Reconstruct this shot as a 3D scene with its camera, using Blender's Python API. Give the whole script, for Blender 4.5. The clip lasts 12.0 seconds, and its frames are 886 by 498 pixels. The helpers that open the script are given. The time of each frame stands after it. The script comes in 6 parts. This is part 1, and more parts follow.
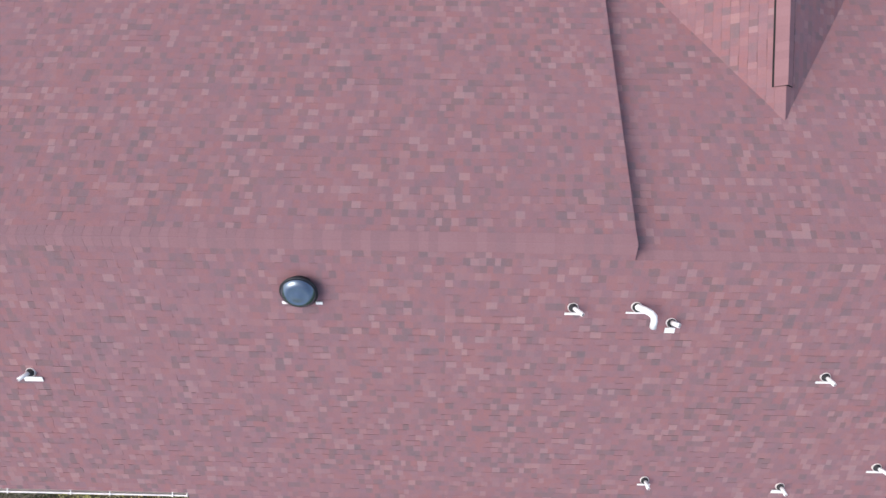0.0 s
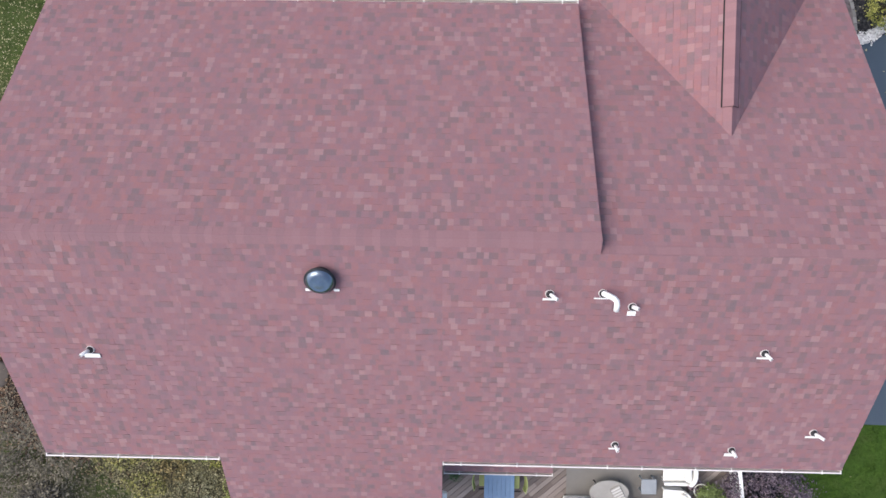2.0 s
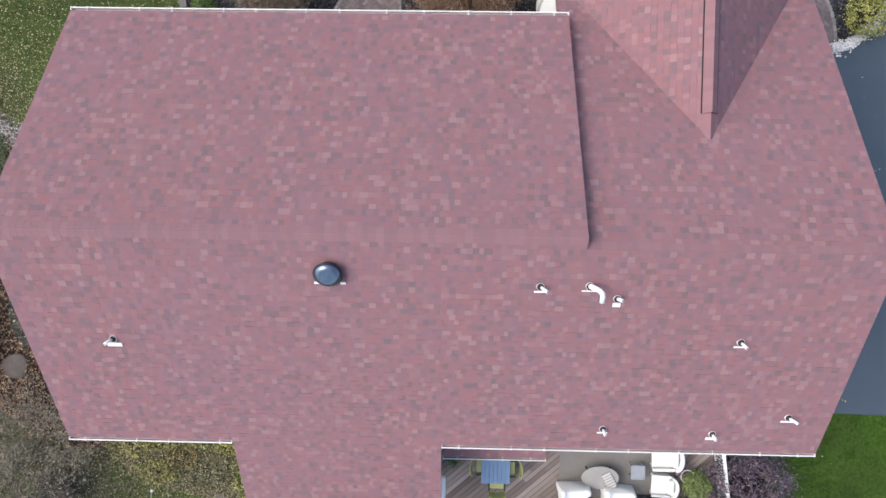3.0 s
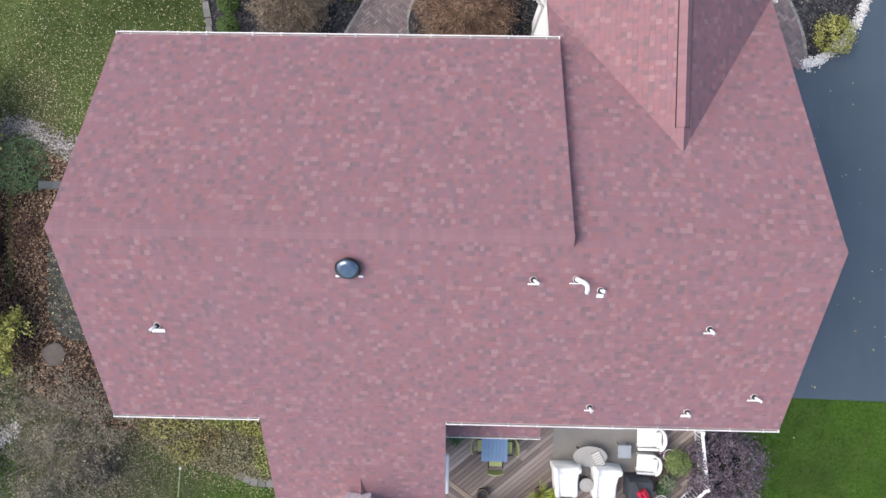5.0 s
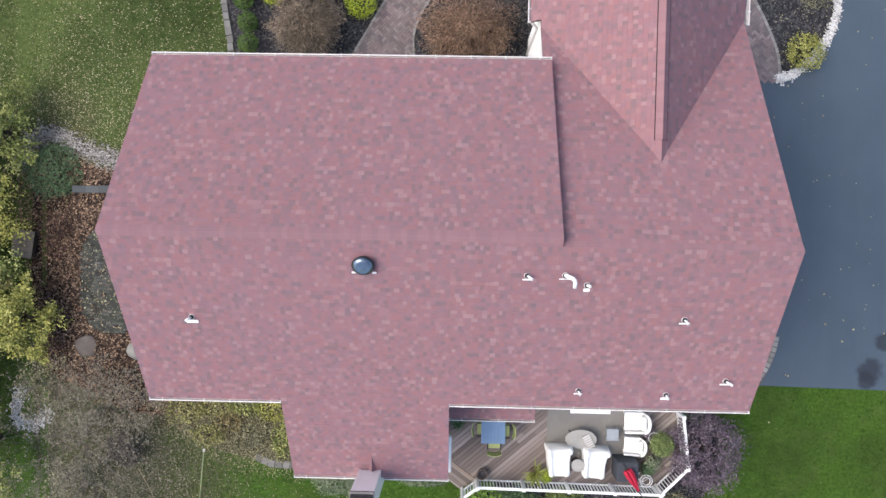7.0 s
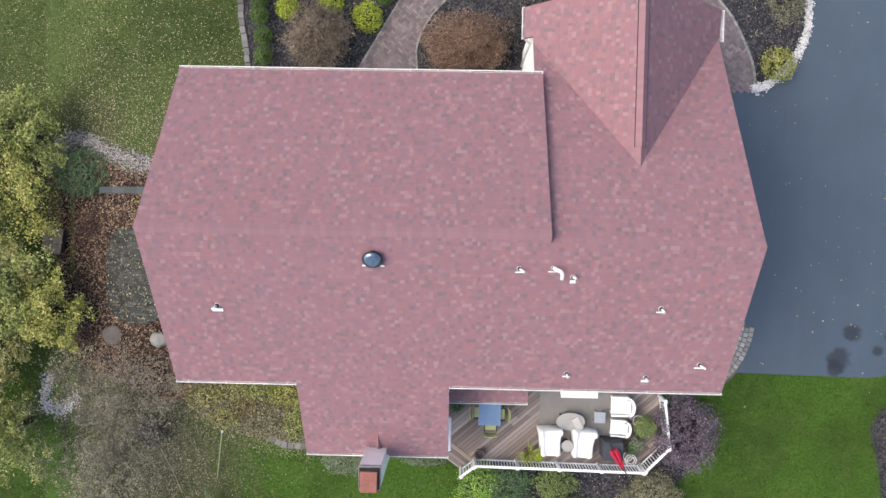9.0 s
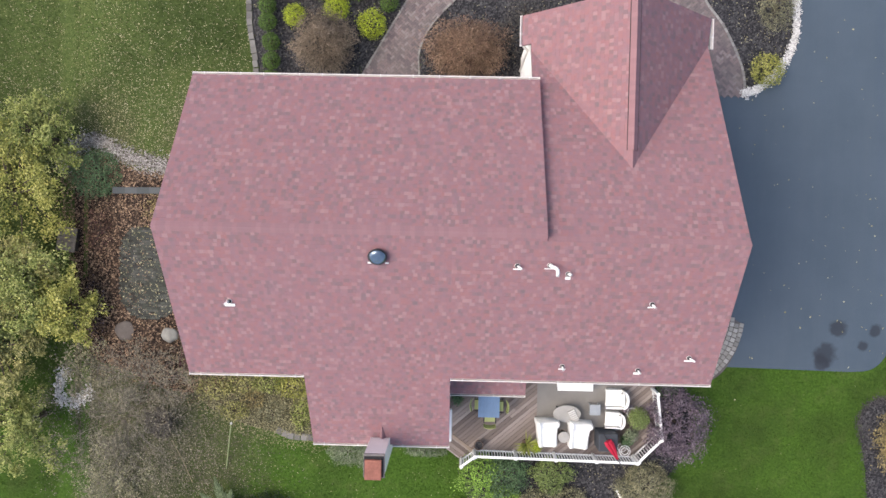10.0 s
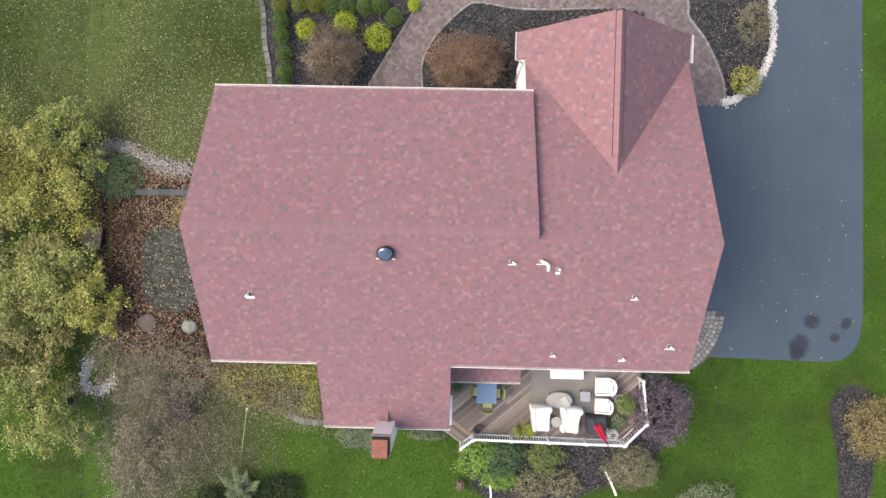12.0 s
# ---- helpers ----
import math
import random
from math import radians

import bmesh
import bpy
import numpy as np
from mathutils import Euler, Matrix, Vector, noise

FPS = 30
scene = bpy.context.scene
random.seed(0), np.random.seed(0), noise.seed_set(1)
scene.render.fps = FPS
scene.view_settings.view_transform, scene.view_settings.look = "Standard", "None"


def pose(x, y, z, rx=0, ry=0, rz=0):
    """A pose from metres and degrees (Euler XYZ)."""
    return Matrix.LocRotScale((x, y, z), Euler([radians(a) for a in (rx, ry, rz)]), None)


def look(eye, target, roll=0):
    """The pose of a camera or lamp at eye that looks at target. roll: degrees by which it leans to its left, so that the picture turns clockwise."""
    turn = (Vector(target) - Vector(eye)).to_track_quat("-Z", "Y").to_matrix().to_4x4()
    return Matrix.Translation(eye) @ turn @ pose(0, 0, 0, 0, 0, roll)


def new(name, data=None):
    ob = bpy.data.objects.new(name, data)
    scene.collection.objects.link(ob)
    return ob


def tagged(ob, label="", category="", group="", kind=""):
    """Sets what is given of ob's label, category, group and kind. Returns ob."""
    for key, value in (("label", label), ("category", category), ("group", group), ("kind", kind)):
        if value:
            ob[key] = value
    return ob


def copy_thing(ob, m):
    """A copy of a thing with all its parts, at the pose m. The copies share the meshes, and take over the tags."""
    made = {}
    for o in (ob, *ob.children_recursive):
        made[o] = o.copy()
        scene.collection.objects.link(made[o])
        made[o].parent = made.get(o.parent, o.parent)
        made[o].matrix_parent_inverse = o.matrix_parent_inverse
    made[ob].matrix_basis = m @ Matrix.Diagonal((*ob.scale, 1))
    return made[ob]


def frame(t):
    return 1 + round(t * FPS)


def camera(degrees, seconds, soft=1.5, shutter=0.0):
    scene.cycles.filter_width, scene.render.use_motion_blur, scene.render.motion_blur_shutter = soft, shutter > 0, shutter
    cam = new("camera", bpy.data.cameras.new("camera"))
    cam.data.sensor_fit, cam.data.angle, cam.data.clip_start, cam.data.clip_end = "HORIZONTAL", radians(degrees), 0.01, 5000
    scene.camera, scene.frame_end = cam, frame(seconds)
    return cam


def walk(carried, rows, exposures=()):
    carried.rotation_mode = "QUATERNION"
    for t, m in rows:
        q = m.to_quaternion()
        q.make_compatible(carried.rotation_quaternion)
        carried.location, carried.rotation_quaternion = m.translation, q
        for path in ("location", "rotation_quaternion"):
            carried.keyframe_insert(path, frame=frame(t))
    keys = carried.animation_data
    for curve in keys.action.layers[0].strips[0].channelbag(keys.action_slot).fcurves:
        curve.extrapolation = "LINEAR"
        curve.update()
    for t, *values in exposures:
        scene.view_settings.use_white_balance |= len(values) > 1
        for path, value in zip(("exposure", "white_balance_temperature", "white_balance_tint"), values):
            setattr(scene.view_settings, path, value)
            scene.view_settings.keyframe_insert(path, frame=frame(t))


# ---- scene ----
# camera: a drone that rises straight up over a house, looking down
cam = camera(60.1, 12.0)
METRES, EYE, TILT, LEAN, TURN = 13.7, 20.75, -91.79, 1.17, 0.9
ROWS = [
    (0.0, 0.0, 0.0, 0.0, 0.0, 0.0, -0.0),
    (0.5, 0.0001, -0.0434, -0.0006, -0.0, -0.0, 0.0),
    (1.0, 0.0013, -0.0844, -0.0016, 0.02, -0.02, -0.02),
    (1.5, 0.002, -0.1248, -0.0034, 0.01, -0.02, -0.03),
    (2.0, 0.0045, -0.167, -0.0043, 0.07, -0.08, -0.03),
    (2.5, 0.0059, -0.2085, -0.0074, 0.08, -0.09, -0.06),
    (3.0, 0.0067, -0.2488, -0.0088, 0.08, -0.13, -0.06),
    (5.0, -0.0009, -0.4108, -0.0129, 0.12, -0.11, -0.12),
    (5.5, -0.0023, -0.4513, -0.0123, 0.13, -0.13, -0.13),
    (6.0, -0.0043, -0.4927, -0.012, 0.11, -0.13, -0.13),
    (6.5, -0.0071, -0.5337, -0.0123, 0.1, -0.13, -0.14),
    (7.0, -0.0093, -0.5744, -0.0129, 0.09, -0.14, -0.14),
    (9.0, -0.0132, -0.7414, -0.0216, 0.02, -0.14, -0.23),
    (9.5, -0.0157, -0.7834, -0.0234, 0.01, -0.15, -0.25),
    (10.0, -0.0169, -0.8258, -0.0255, 0.01, -0.15, -0.27),
    (10.5, -0.0174, -0.8687, -0.0262, 0.01, -0.16, -0.28),
    (11.0, -0.0179, -0.913, -0.0274, 0.01, -0.16, -0.3),
    (11.5, -0.0188, -0.9556, -0.0287, 0.01, -0.17, -0.31),
    (12.0, -0.0204, -0.9985, -0.0312, 0.01, -0.16, -0.32),
]
walk(cam, [(t, pose(0, 0, EYE, TILT, LEAN, TURN) @ pose(METRES * x, METRES * y, METRES * z, 90 + pitch, roll, yaw)) for t, x, y, z, yaw, pitch, roll in ROWS],
     exposures=[(0.0, 0.86, 6400, 10), (2.5, 0.88, 6400, 10), (5.0, 0.98, 6340, 10), (7.0, 1.04, 6400, 10), (9.0, 1.07, 6550, 10), (12.0, 1.13, 6970, 10)])

# world and sun: bright overcast
SUN_EL, SUN_AZ = radians(57), radians(-92)
world = bpy.data.worlds.new("sky")
scene.world = world
world.use_nodes = True
wt = world.node_tree
sky = wt.nodes.new("ShaderNodeTexSky")
sky.sky_type = "NISHITA"
sky.sun_disc = False
sky.sun_elevation, sky.sun_rotation = SUN_EL, SUN_AZ
sky.air_density, sky.dust_density, sky.ozone_density = 1.0, 4.2, 1.0
wt.links.new(sky.outputs[0], wt.nodes["Background"].inputs[0])
wt.nodes["Background"].inputs[1].default_value = 0.15
sun_data = bpy.data.lights.new("sun", "SUN")
sun_data.energy, sun_data.angle, sun_data.color = 0.52, radians(40), (1.0, 0.96, 0.9)
sun = new("sun", sun_data)
sun_dir = Vector((math.sin(SUN_AZ) * math.cos(SUN_EL), math.cos(SUN_AZ) * math.cos(SUN_EL), math.sin(SUN_EL)))
sun.matrix_world = look(sun_dir * 60, (0, 0, 0))


# ---- materials ----
def mat(name, rough=0.8, metal=0.0, spec=0.3):
    m = bpy.data.materials.new(name)
    m.use_nodes = True
    b = m.node_tree.nodes["Principled BSDF"]
    b.inputs["Roughness"].default_value = rough
    b.inputs["Metallic"].default_value = metal
    b.inputs["Specular IOR Level"].default_value = spec
    return m, m.node_tree, b


def nd(t, kind, **props):
    n = t.nodes.new("ShaderNode" + kind)
    for key, value in props.items():
        if key == "operation":
            n.operation = value
        elif key == "blend_type":
            n.blend_type = value
        elif key == "data_type":
            n.data_type = value
    return n


def coords(t):
    return nd(t, "NewGeometry").outputs["Position"]


def noise_tex(t, vec, scale, detail=4.0, rough=0.6):
    n = nd(t, "TexNoise")
    n.inputs["Scale"].default_value, n.inputs["Detail"].default_value, n.inputs["Roughness"].default_value = scale, detail, rough
    if vec is not None:
        t.links.new(vec, n.inputs["Vector"])
    return n.outputs["Fac"]


def ramp(t, fac, stops):
    r = nd(t, "ValToRGB")
    while len(r.color_ramp.elements) < len(stops):
        r.color_ramp.elements.new(0.5)
    for e, (p, c) in zip(r.color_ramp.elements, stops):
        e.position, e.color = p, (*c, 1)
    t.links.new(fac, r.inputs[0])
    return r.outputs[0]


def mixc(t, fac, a, b, blend="MIX"):
    n = nd(t, "Mix", data_type="RGBA", blend_type=blend)
    for sock, v in ((n.inputs[0], fac), (n.inputs[6], a), (n.inputs[7], b)):
        if isinstance(v, (int, float)):
            sock.default_value = v
        elif isinstance(v, tuple):
            sock.default_value = (*v, 1)
        else:
            t.links.new(v, sock)
    return n.outputs[2]


def math_node(t, op, a, b):
    n = nd(t, "Math", operation=op)
    for sock, v in zip(n.inputs, (a, b)):
        if isinstance(v, (int, float)):
            sock.default_value = v
        else:
            t.links.new(v, sock)
    return n.outputs[0]


def bump(t, b, height, strength=0.3, dist=0.02):
    n = nd(t, "Bump")
    n.inputs["Strength"].default_value, n.inputs["Distance"].default_value = strength, dist
    t.links.new(height, n.inputs["Height"])
    t.links.new(n.outputs[0], b.inputs["Normal"])


def piece_random(t):
    """A random number for each loose piece, whether joined in a mesh or an object of its own."""
    s = math_node(t, "ADD", nd(t, "NewGeometry").outputs["Random Per Island"], nd(t, "ObjectInfo").outputs["Random"])
    return math_node(t, "FRACT", s, 0.0)


def simple(name, base, rough=0.7, vary=0.15, scale=6.0, fine=60.0, metal=0.0, spec=0.3, relief=0.15):
    """Painted or plain surface with faint blotches and fine grain."""
    m, t, b = mat(name, rough, metal, spec)
    p = coords(t)
    lo, hi = tuple(c * (1 - vary) for c in base), tuple(min(1, c * (1 + vary)) for c in base)
    c = ramp(t, noise_tex(t, p, scale), [(0.3, lo), (0.7, hi)])
    g = noise_tex(t, p, fine, 3)
    c = mixc(t, 0.35, c, ramp(t, g, [(0.3, lo), (0.7, hi)]))
    t.links.new(c, b.inputs["Base Color"])
    bump(t, b, g, relief, 0.01)
    return m


def pieces_mat(name, stops, rough=0.85, big=None, grain=90.0, relief=0.3, spec=0.25):
    """Pieces that each have a tone of their own, with grain and large blotches."""
    m, t, b = mat(name, rough, 0, spec)
    p = coords(t)
    c = ramp(t, piece_random(t), stops)
    g = noise_tex(t, p, grain, 3, 0.7)
    c = mixc(t, 0.45, c, ramp(t, g, [(0.25, (0.35, 0.35, 0.35)), (0.75, (0.65, 0.65, 0.65))]), "OVERLAY")
    if big:
        c = mixc(t, math_node(t, "MULTIPLY", ramp(t, noise_tex(t, p, big[0], 5), [(0.35, (0, 0, 0)), (0.75, (1, 1, 1))]), big[2]), c, big[1])
    t.links.new(c, b.inputs["Base Color"])
    bump(t, b, g, relief, 0.006)
    return m


def shingle_mat():
    """Granule-coated tabs: each has a hue of its own, and the blend drifts across the roof."""
    m, t, b = mat("shingle", 0.93, 0, 0.2)
    p = coords(t)
    r = piece_random(t)
    c = ramp(t, r, [(0.0, (0.140, 0.116, 0.120)), (0.13, (0.188, 0.132, 0.142)), (0.24, (0.228, 0.131, 0.147)), (0.36, (0.260, 0.128, 0.138)), (0.48, (0.232, 0.139, 0.160)),
                    (0.60, (0.275, 0.132, 0.134)), (0.72, (0.246, 0.142, 0.157)), (0.85, (0.280, 0.158, 0.166)), (0.94, (0.312, 0.188, 0.194)), (1.0, (0.350, 0.228, 0.228))])
    hue = ramp(t, noise_tex(t, p, 4.2, 5, 0.8), [(0.30, (0.160, 0.136, 0.145)), (0.45, (0.232, 0.140, 0.160)), (0.6, (0.285, 0.138, 0.134)), (0.75, (0.262, 0.165, 0.170))])
    c = mixc(t, 0.42, c, hue)
    drift = ramp(t, noise_tex(t, p, 0.35, 4), [(0.35, (0, 0, 0)), (0.7, (1, 1, 1))])
    c = mixc(t, math_node(t, "MULTIPLY", drift, 0.25), c, (0.232, 0.142, 0.170))
    g = noise_tex(t, p, 75, 4, 0.75)
    c = mixc(t, 0.5, c, ramp(t, g, [(0.25, (0.36, 0.36, 0.36)), (0.75, (0.64, 0.64, 0.64))]), "OVERLAY")
    t.links.new(c, b.inputs["Base Color"])
    bump(t, b, g, 0.5, 0.008)
    return m


SHINGLE = shingle_mat()
ROOFDECK = simple("shingle_mat", (0.185, 0.105, 0.112), 0.95, 0.2, 3, 50)
CAP = pieces_mat("ridge_cap", [(0.0, (0.235, 0.14, 0.155)), (0.5, (0.255, 0.143, 0.155)), (1.0, (0.27, 0.155, 0.168))], 0.92, None, 70)
WHITE = simple("white_paint", (0.80, 0.80, 0.79), 0.45, 0.05, 3, 40)
SIDING = simple("white_siding", (0.82, 0.82, 0.80), 0.6, 0.06, 2, 40)
GUTTER = simple("gutter_enamel", (0.66, 0.63, 0.61), 0.4, 0.12, 4, 30)
DARK = simple("dark_void", (0.02, 0.02, 0.022), 0.9)


# ---- mesh helpers ----
def mesh_from(name, verts, faces, material=None, smooth=False):
    me = bpy.data.meshes.new(name)
    me.from_pydata([tuple(v) for v in verts], [], faces)
    me.update()
    if material:
        me.materials.append(material)
    if smooth:
        me.polygons.foreach_set("use_smooth", [True] * len(me.polygons))
    return me


def put(name, me, parent=None, label="", at=None):
    ob = new(name, me)
    if parent:
        ob.parent = parent
    if at is not None:
        ob.matrix_basis = at
    if label:
        ob["label"] = label
    return ob


def part(name, bm, material, parent=None, label="", smooth=False):
    """Links a bmesh as one mesh object under a thing or a part."""
    bmesh.ops.recalc_face_normals(bm, faces=bm.faces)
    me = bpy.data.meshes.new(name)
    bm.to_mesh(me)
    bm.free()
    me.materials.append(material)
    if smooth:
        me.polygons.foreach_set("use_smooth", [True] * len(me.polygons))
    return put(name, me, parent, label)


def thing(name, label, category, at=None, group="", kind=""):
    e = new(name)
    if at is not None:
        e.matrix_basis = at
    return tagged(e, label, category, group, kind)


def box(x0, y0, z0, x1, y1, z1, bevel=0.0, bm=None, m=None):
    bm = bm or bmesh.new()
    r = bmesh.ops.create_cube(bm, size=1, matrix=(m or Matrix()) @ Matrix.Translation(((x0 + x1) / 2, (y0 + y1) / 2, (z0 + z1) / 2)) @ Matrix.Diagonal((abs(x1 - x0), abs(y1 - y0), abs(z1 - z0), 1)))
    if bevel:
        es = {e for v in r["verts"] for e in v.link_edges}
        bmesh.ops.bevel(bm, geom=list(es), offset=bevel, segments=2, affect="EDGES", profile=0.5)
    return bm


def tube(points, radius, segs=8, bm=None, caps=True):
    """A round bar along points; radius may be a list."""
    bm = bm or bmesh.new()
    pts = [Vector(p) for p in points]
    rad = radius if isinstance(radius, (list, tuple)) else [radius] * len(pts)
    rings = []
    for i, p in enumerate(pts):
        d = (pts[min(i + 1, len(pts) - 1)] - pts[max(i - 1, 0)]).normalized()
        q = d.to_track_quat("Z", "Y")
        rings.append([bm.verts.new(p + q @ Vector((math.cos(a) * rad[i], math.sin(a) * rad[i], 0))) for a in [2 * math.pi * k / segs for k in range(segs)]])
    for a, b in zip(rings, rings[1:]):
        for k in range(segs):
            bm.faces.new((a[k], a[(k + 1) % segs], b[(k + 1) % segs], b[k]))
    if caps:
        bm.faces.new(rings[0][::-1])
        bm.faces.new(rings[-1])
    return bm


def lathe(profile, segs=24, bm=None, at=(0, 0, 0), sx=1.0, sy=1.0):
    """Turns (radius, z) pairs round the z axis."""
    bm = bm or bmesh.new()
    rings = []
    for r, z in profile:
        rings.append([bm.verts.new((at[0] + sx * r * math.cos(2 * math.pi * k / segs), at[1] + sy * r * math.sin(2 * math.pi * k / segs), at[2] + z)) for k in range(segs)])
    for a, b in zip(rings, rings[1:]):
        for k in range(segs):
            bm.faces.new((a[k], a[(k + 1) % segs], b[(k + 1) % segs], b[k]))
    if profile[0][0] > 1e-4:
        bm.faces.new(rings[0][::-1])
    if profile[-1][0] > 1e-4:
        bm.faces.new(rings[-1])
    return bm


def prism(outline, z0, z1, bm=None):
    """An upright slab over a flat outline."""
    bm = bm or bmesh.new()
    lo = [bm.verts.new((x, y, z0)) for x, y in outline]
    hi = [bm.verts.new((x, y, z1)) for x, y in outline]
    bm.faces.new(hi)
    bm.faces.new(lo[::-1])
    n = len(lo)
    for i in range(n):
        bm.faces.new((lo[i], lo[(i + 1) % n], hi[(i + 1) % n], hi[i]))
    return bm


def smooth_line(pts, n=8, closed=False):
    """A soft curve through a few points."""
    out, k = [], len(pts)
    for i in range(k if closed else k - 1):
        p = [Vector(pts[(i + j) % k]) if closed else Vector(pts[min(max(i + j, 0), k - 1)]) for j in (-1, 0, 1, 2)]
        for s in range(n):
            u = s / n
            out.append(0.5 * (2 * p[1] + (p[2] - p[0]) * u + (2 * p[0] - 5 * p[1] + 4 * p[2] - p[3]) * u * u + (3 * p[1] - p[0] - 3 * p[2] + p[3]) * u ** 3))
    if not closed:
        out.append(Vector(pts[-1]))
    return out


def inside(x, y, poly):
    c = False
    for i in range(len(poly)):
        (x0, y0), (x1, y1) = poly[i - 1][:2], poly[i][:2]
        if (y0 > y) != (y1 > y) and x < (x1 - x0) * (y - y0) / (y1 - y0) + x0:
            c = not c
    return c


def clip(poly, a, b, c):
    """The part of a flat polygon where a*x + b*y <= c."""
    out = []
    for i in range(len(poly)):
        p, q = poly[i - 1], poly[i]
        dp, dq = a * p[0] + b * p[1] - c, a * q[0] + b * q[1] - c
        if (dp <= 0) != (dq <= 0):
            s = dp / (dp - dq)
            out.append((p[0] + s * (q[0] - p[0]), p[1] + s * (q[1] - p[1])))
        if dq <= 0:
            out.append(q)
    return out


class Pieces:
    """Loose pieces of one surface: those within a stretch become parts of their own, the rest one joined mesh."""

    def __init__(self, name, material, parent, near=None, most=300):
        self.name, self.material, self.parent, self.near, self.most = name, material, parent, near, most
        self.verts, self.faces, self.count = [], [], 0

    def add(self, vs, fs):
        c = sum((Vector(v) for v in vs), Vector()) / len(vs)
        if self.near and self.count < self.most and self.near(c):
            self.count += 1
            put(self.name, mesh_from(self.name, [Vector(v) - c for v in vs], fs, self.material), self.parent, at=Matrix.Translation(c))
            return
        n = len(self.verts)
        self.verts += vs
        self.faces += [tuple(i + n for i in f) for f in fs]

    def slab(self, top, drop, lift=None):
        """A piece from its top outline (3D points) with sides that go down by drop."""
        n = len(top)
        vs = [tuple(p) for p in top] + [tuple(Vector(p) - Vector(drop)) for p in top]
        fs = [tuple(range(n))] + [(i, i + n, (i + 1) % n + n, (i + 1) % n) for i in range(n)]
        self.add(vs, fs)

    def done(self, label=""):
        if self.verts:
            ob = put(self.name, mesh_from(self.name, self.verts, self.faces, self.material), self.parent, label)
            ob["kind"] = "stuff"


# ---- house ----
PITCH = 0.681
XL, XM, XR = -9.17, 2.63, 8.66           # left rake, step between the two roof heights, right rake
YF, YB, YE = 4.90, -5.31, -8.23           # front eave, rear eave, eave of the rear wing
RL, ZL = -0.25, 9.49                      # higher ridge
RR, ZR = -0.48, 9.31                      # lower ridge
EX0, EX1 = -5.21, -0.19                   # rear wing
GX, GZ, GY = 5.44, 7.73, 7.5              # front gable: ridge line and its front end
GL, GR, GC = 2.12, 8.82, 7.42             # front gable: eaves, and the corners' y
GN, GP = 6.38, 0.97                       # where the gable's eaves begin, and its steeper pitch
Z_EAVE = ZL - PITCH * (YF - RL)


def z_rear(y):
    return ZL - PITCH * (RL - y)


def z_front_l(y):
    return ZL - PITCH * (y - RL)


def z_front_r(y):
    return ZR - PITCH * (y - RR)


def z_gable_l(x):
    return GZ - GP * (GX - x)


def z_gable_r(x):
    return GZ - GP * (x - GX)


house = thing("house", "white two-storey house with red asphalt shingle roof", "house")


def roof_plate(name, outline, height, thick=0.16):
    """A sloped deck over a flat outline, with its thickness below."""
    bm = bmesh.new()
    up = [bm.verts.new((x, y, height(x, y) - 0.012)) for x, y in outline]
    dn = [bm.verts.new((x, y, height(x, y) - 0.012 - thick)) for x, y in outline]
    bm.faces.new(up)
    bm.faces.new(dn[::-1])
    for i in range(len(up)):
        j = (i + 1) % len(up)
        bm.faces.new((up[i], dn[i], dn[j], up[j]))
    return part(name, bm, ROOFDECK, house)


valley_l = RR + (ZR - z_gable_l(2.42)) / PITCH
valley_r = RR + (ZR - z_gable_r(XR)) / PITCH
valley_top = RR + (ZR - GZ) / PITCH
SLOPES = [
    ([(XL, YF), (XL, RL), (XM, RL), (XM, YF)], lambda x, y: z_front_l(y), (0, 1)),
    ([(XL, RL), (XL, YB), (EX0, YB), (EX0, YE), (EX1, YE), (EX1, YB), (XR, YB), (XR, RR), (XM, RR), (XM, RL)], lambda x, y: z_rear(y), (0, -1)),
    ([(2.42, RR), (XR, RR), (XR, valley_r), (GX, valley_top), (2.42, valley_l)], lambda x, y: z_front_r(y), (0, 1)),
    ([(GX, valley_top), (2.42, valley_l), (2.42, GN), (GL, GN), (GL, GC), (GX, GY)], lambda x, y: z_gable_l(x), (-1, 0)),
    ([(GX, valley_top), (GX, GY), (GR, GC), (XR, valley_r)], lambda x, y: z_gable_r(x), (1, 0)),
]
ROOFS = []
for outline, height, down in SLOPES:
    ROOFS.append(roof_plate("roof", outline, height))


def wall(x0, y0, x1, y1, z0, z1, thick=0.2):
    d = Vector((x1 - x0, y1 - y0, 0))
    m = Matrix.Translation((x0, y0, 0)) @ Matrix.Rotation(math.atan2(d.y, d.x), 4, "Z")
    return part("wall", box(0, 0, z0, d.length, thick, z1, m=m), SIDING, house)


def clapboards(x0, y0, y1, z0, z1, w):
    """Lapped boards on the garage's side wall, cut off under the slope of the roof."""
    o = Vector((-1, 0, 0))
    z = z0
    while z < z1 - 0.02:
        h = min(0.12, z1 - z)
        ye = min(y1, RR + (ZR - 0.2 - z - h) / PITCH) if z > 4.4 else y1
        a, b = Vector((x0, y0, z)), Vector((x0, ye, z))
        vs = [a + o * 0.022, b + o * 0.022, b + o * 0.006 + Vector((0, 0, h)), a + o * 0.006 + Vector((0, 0, h)), a, b]
        put("board", mesh_from("board", vs, [(0, 1, 2, 3), (0, 4, 5, 1)], SIDING), w)
        z += 0.12


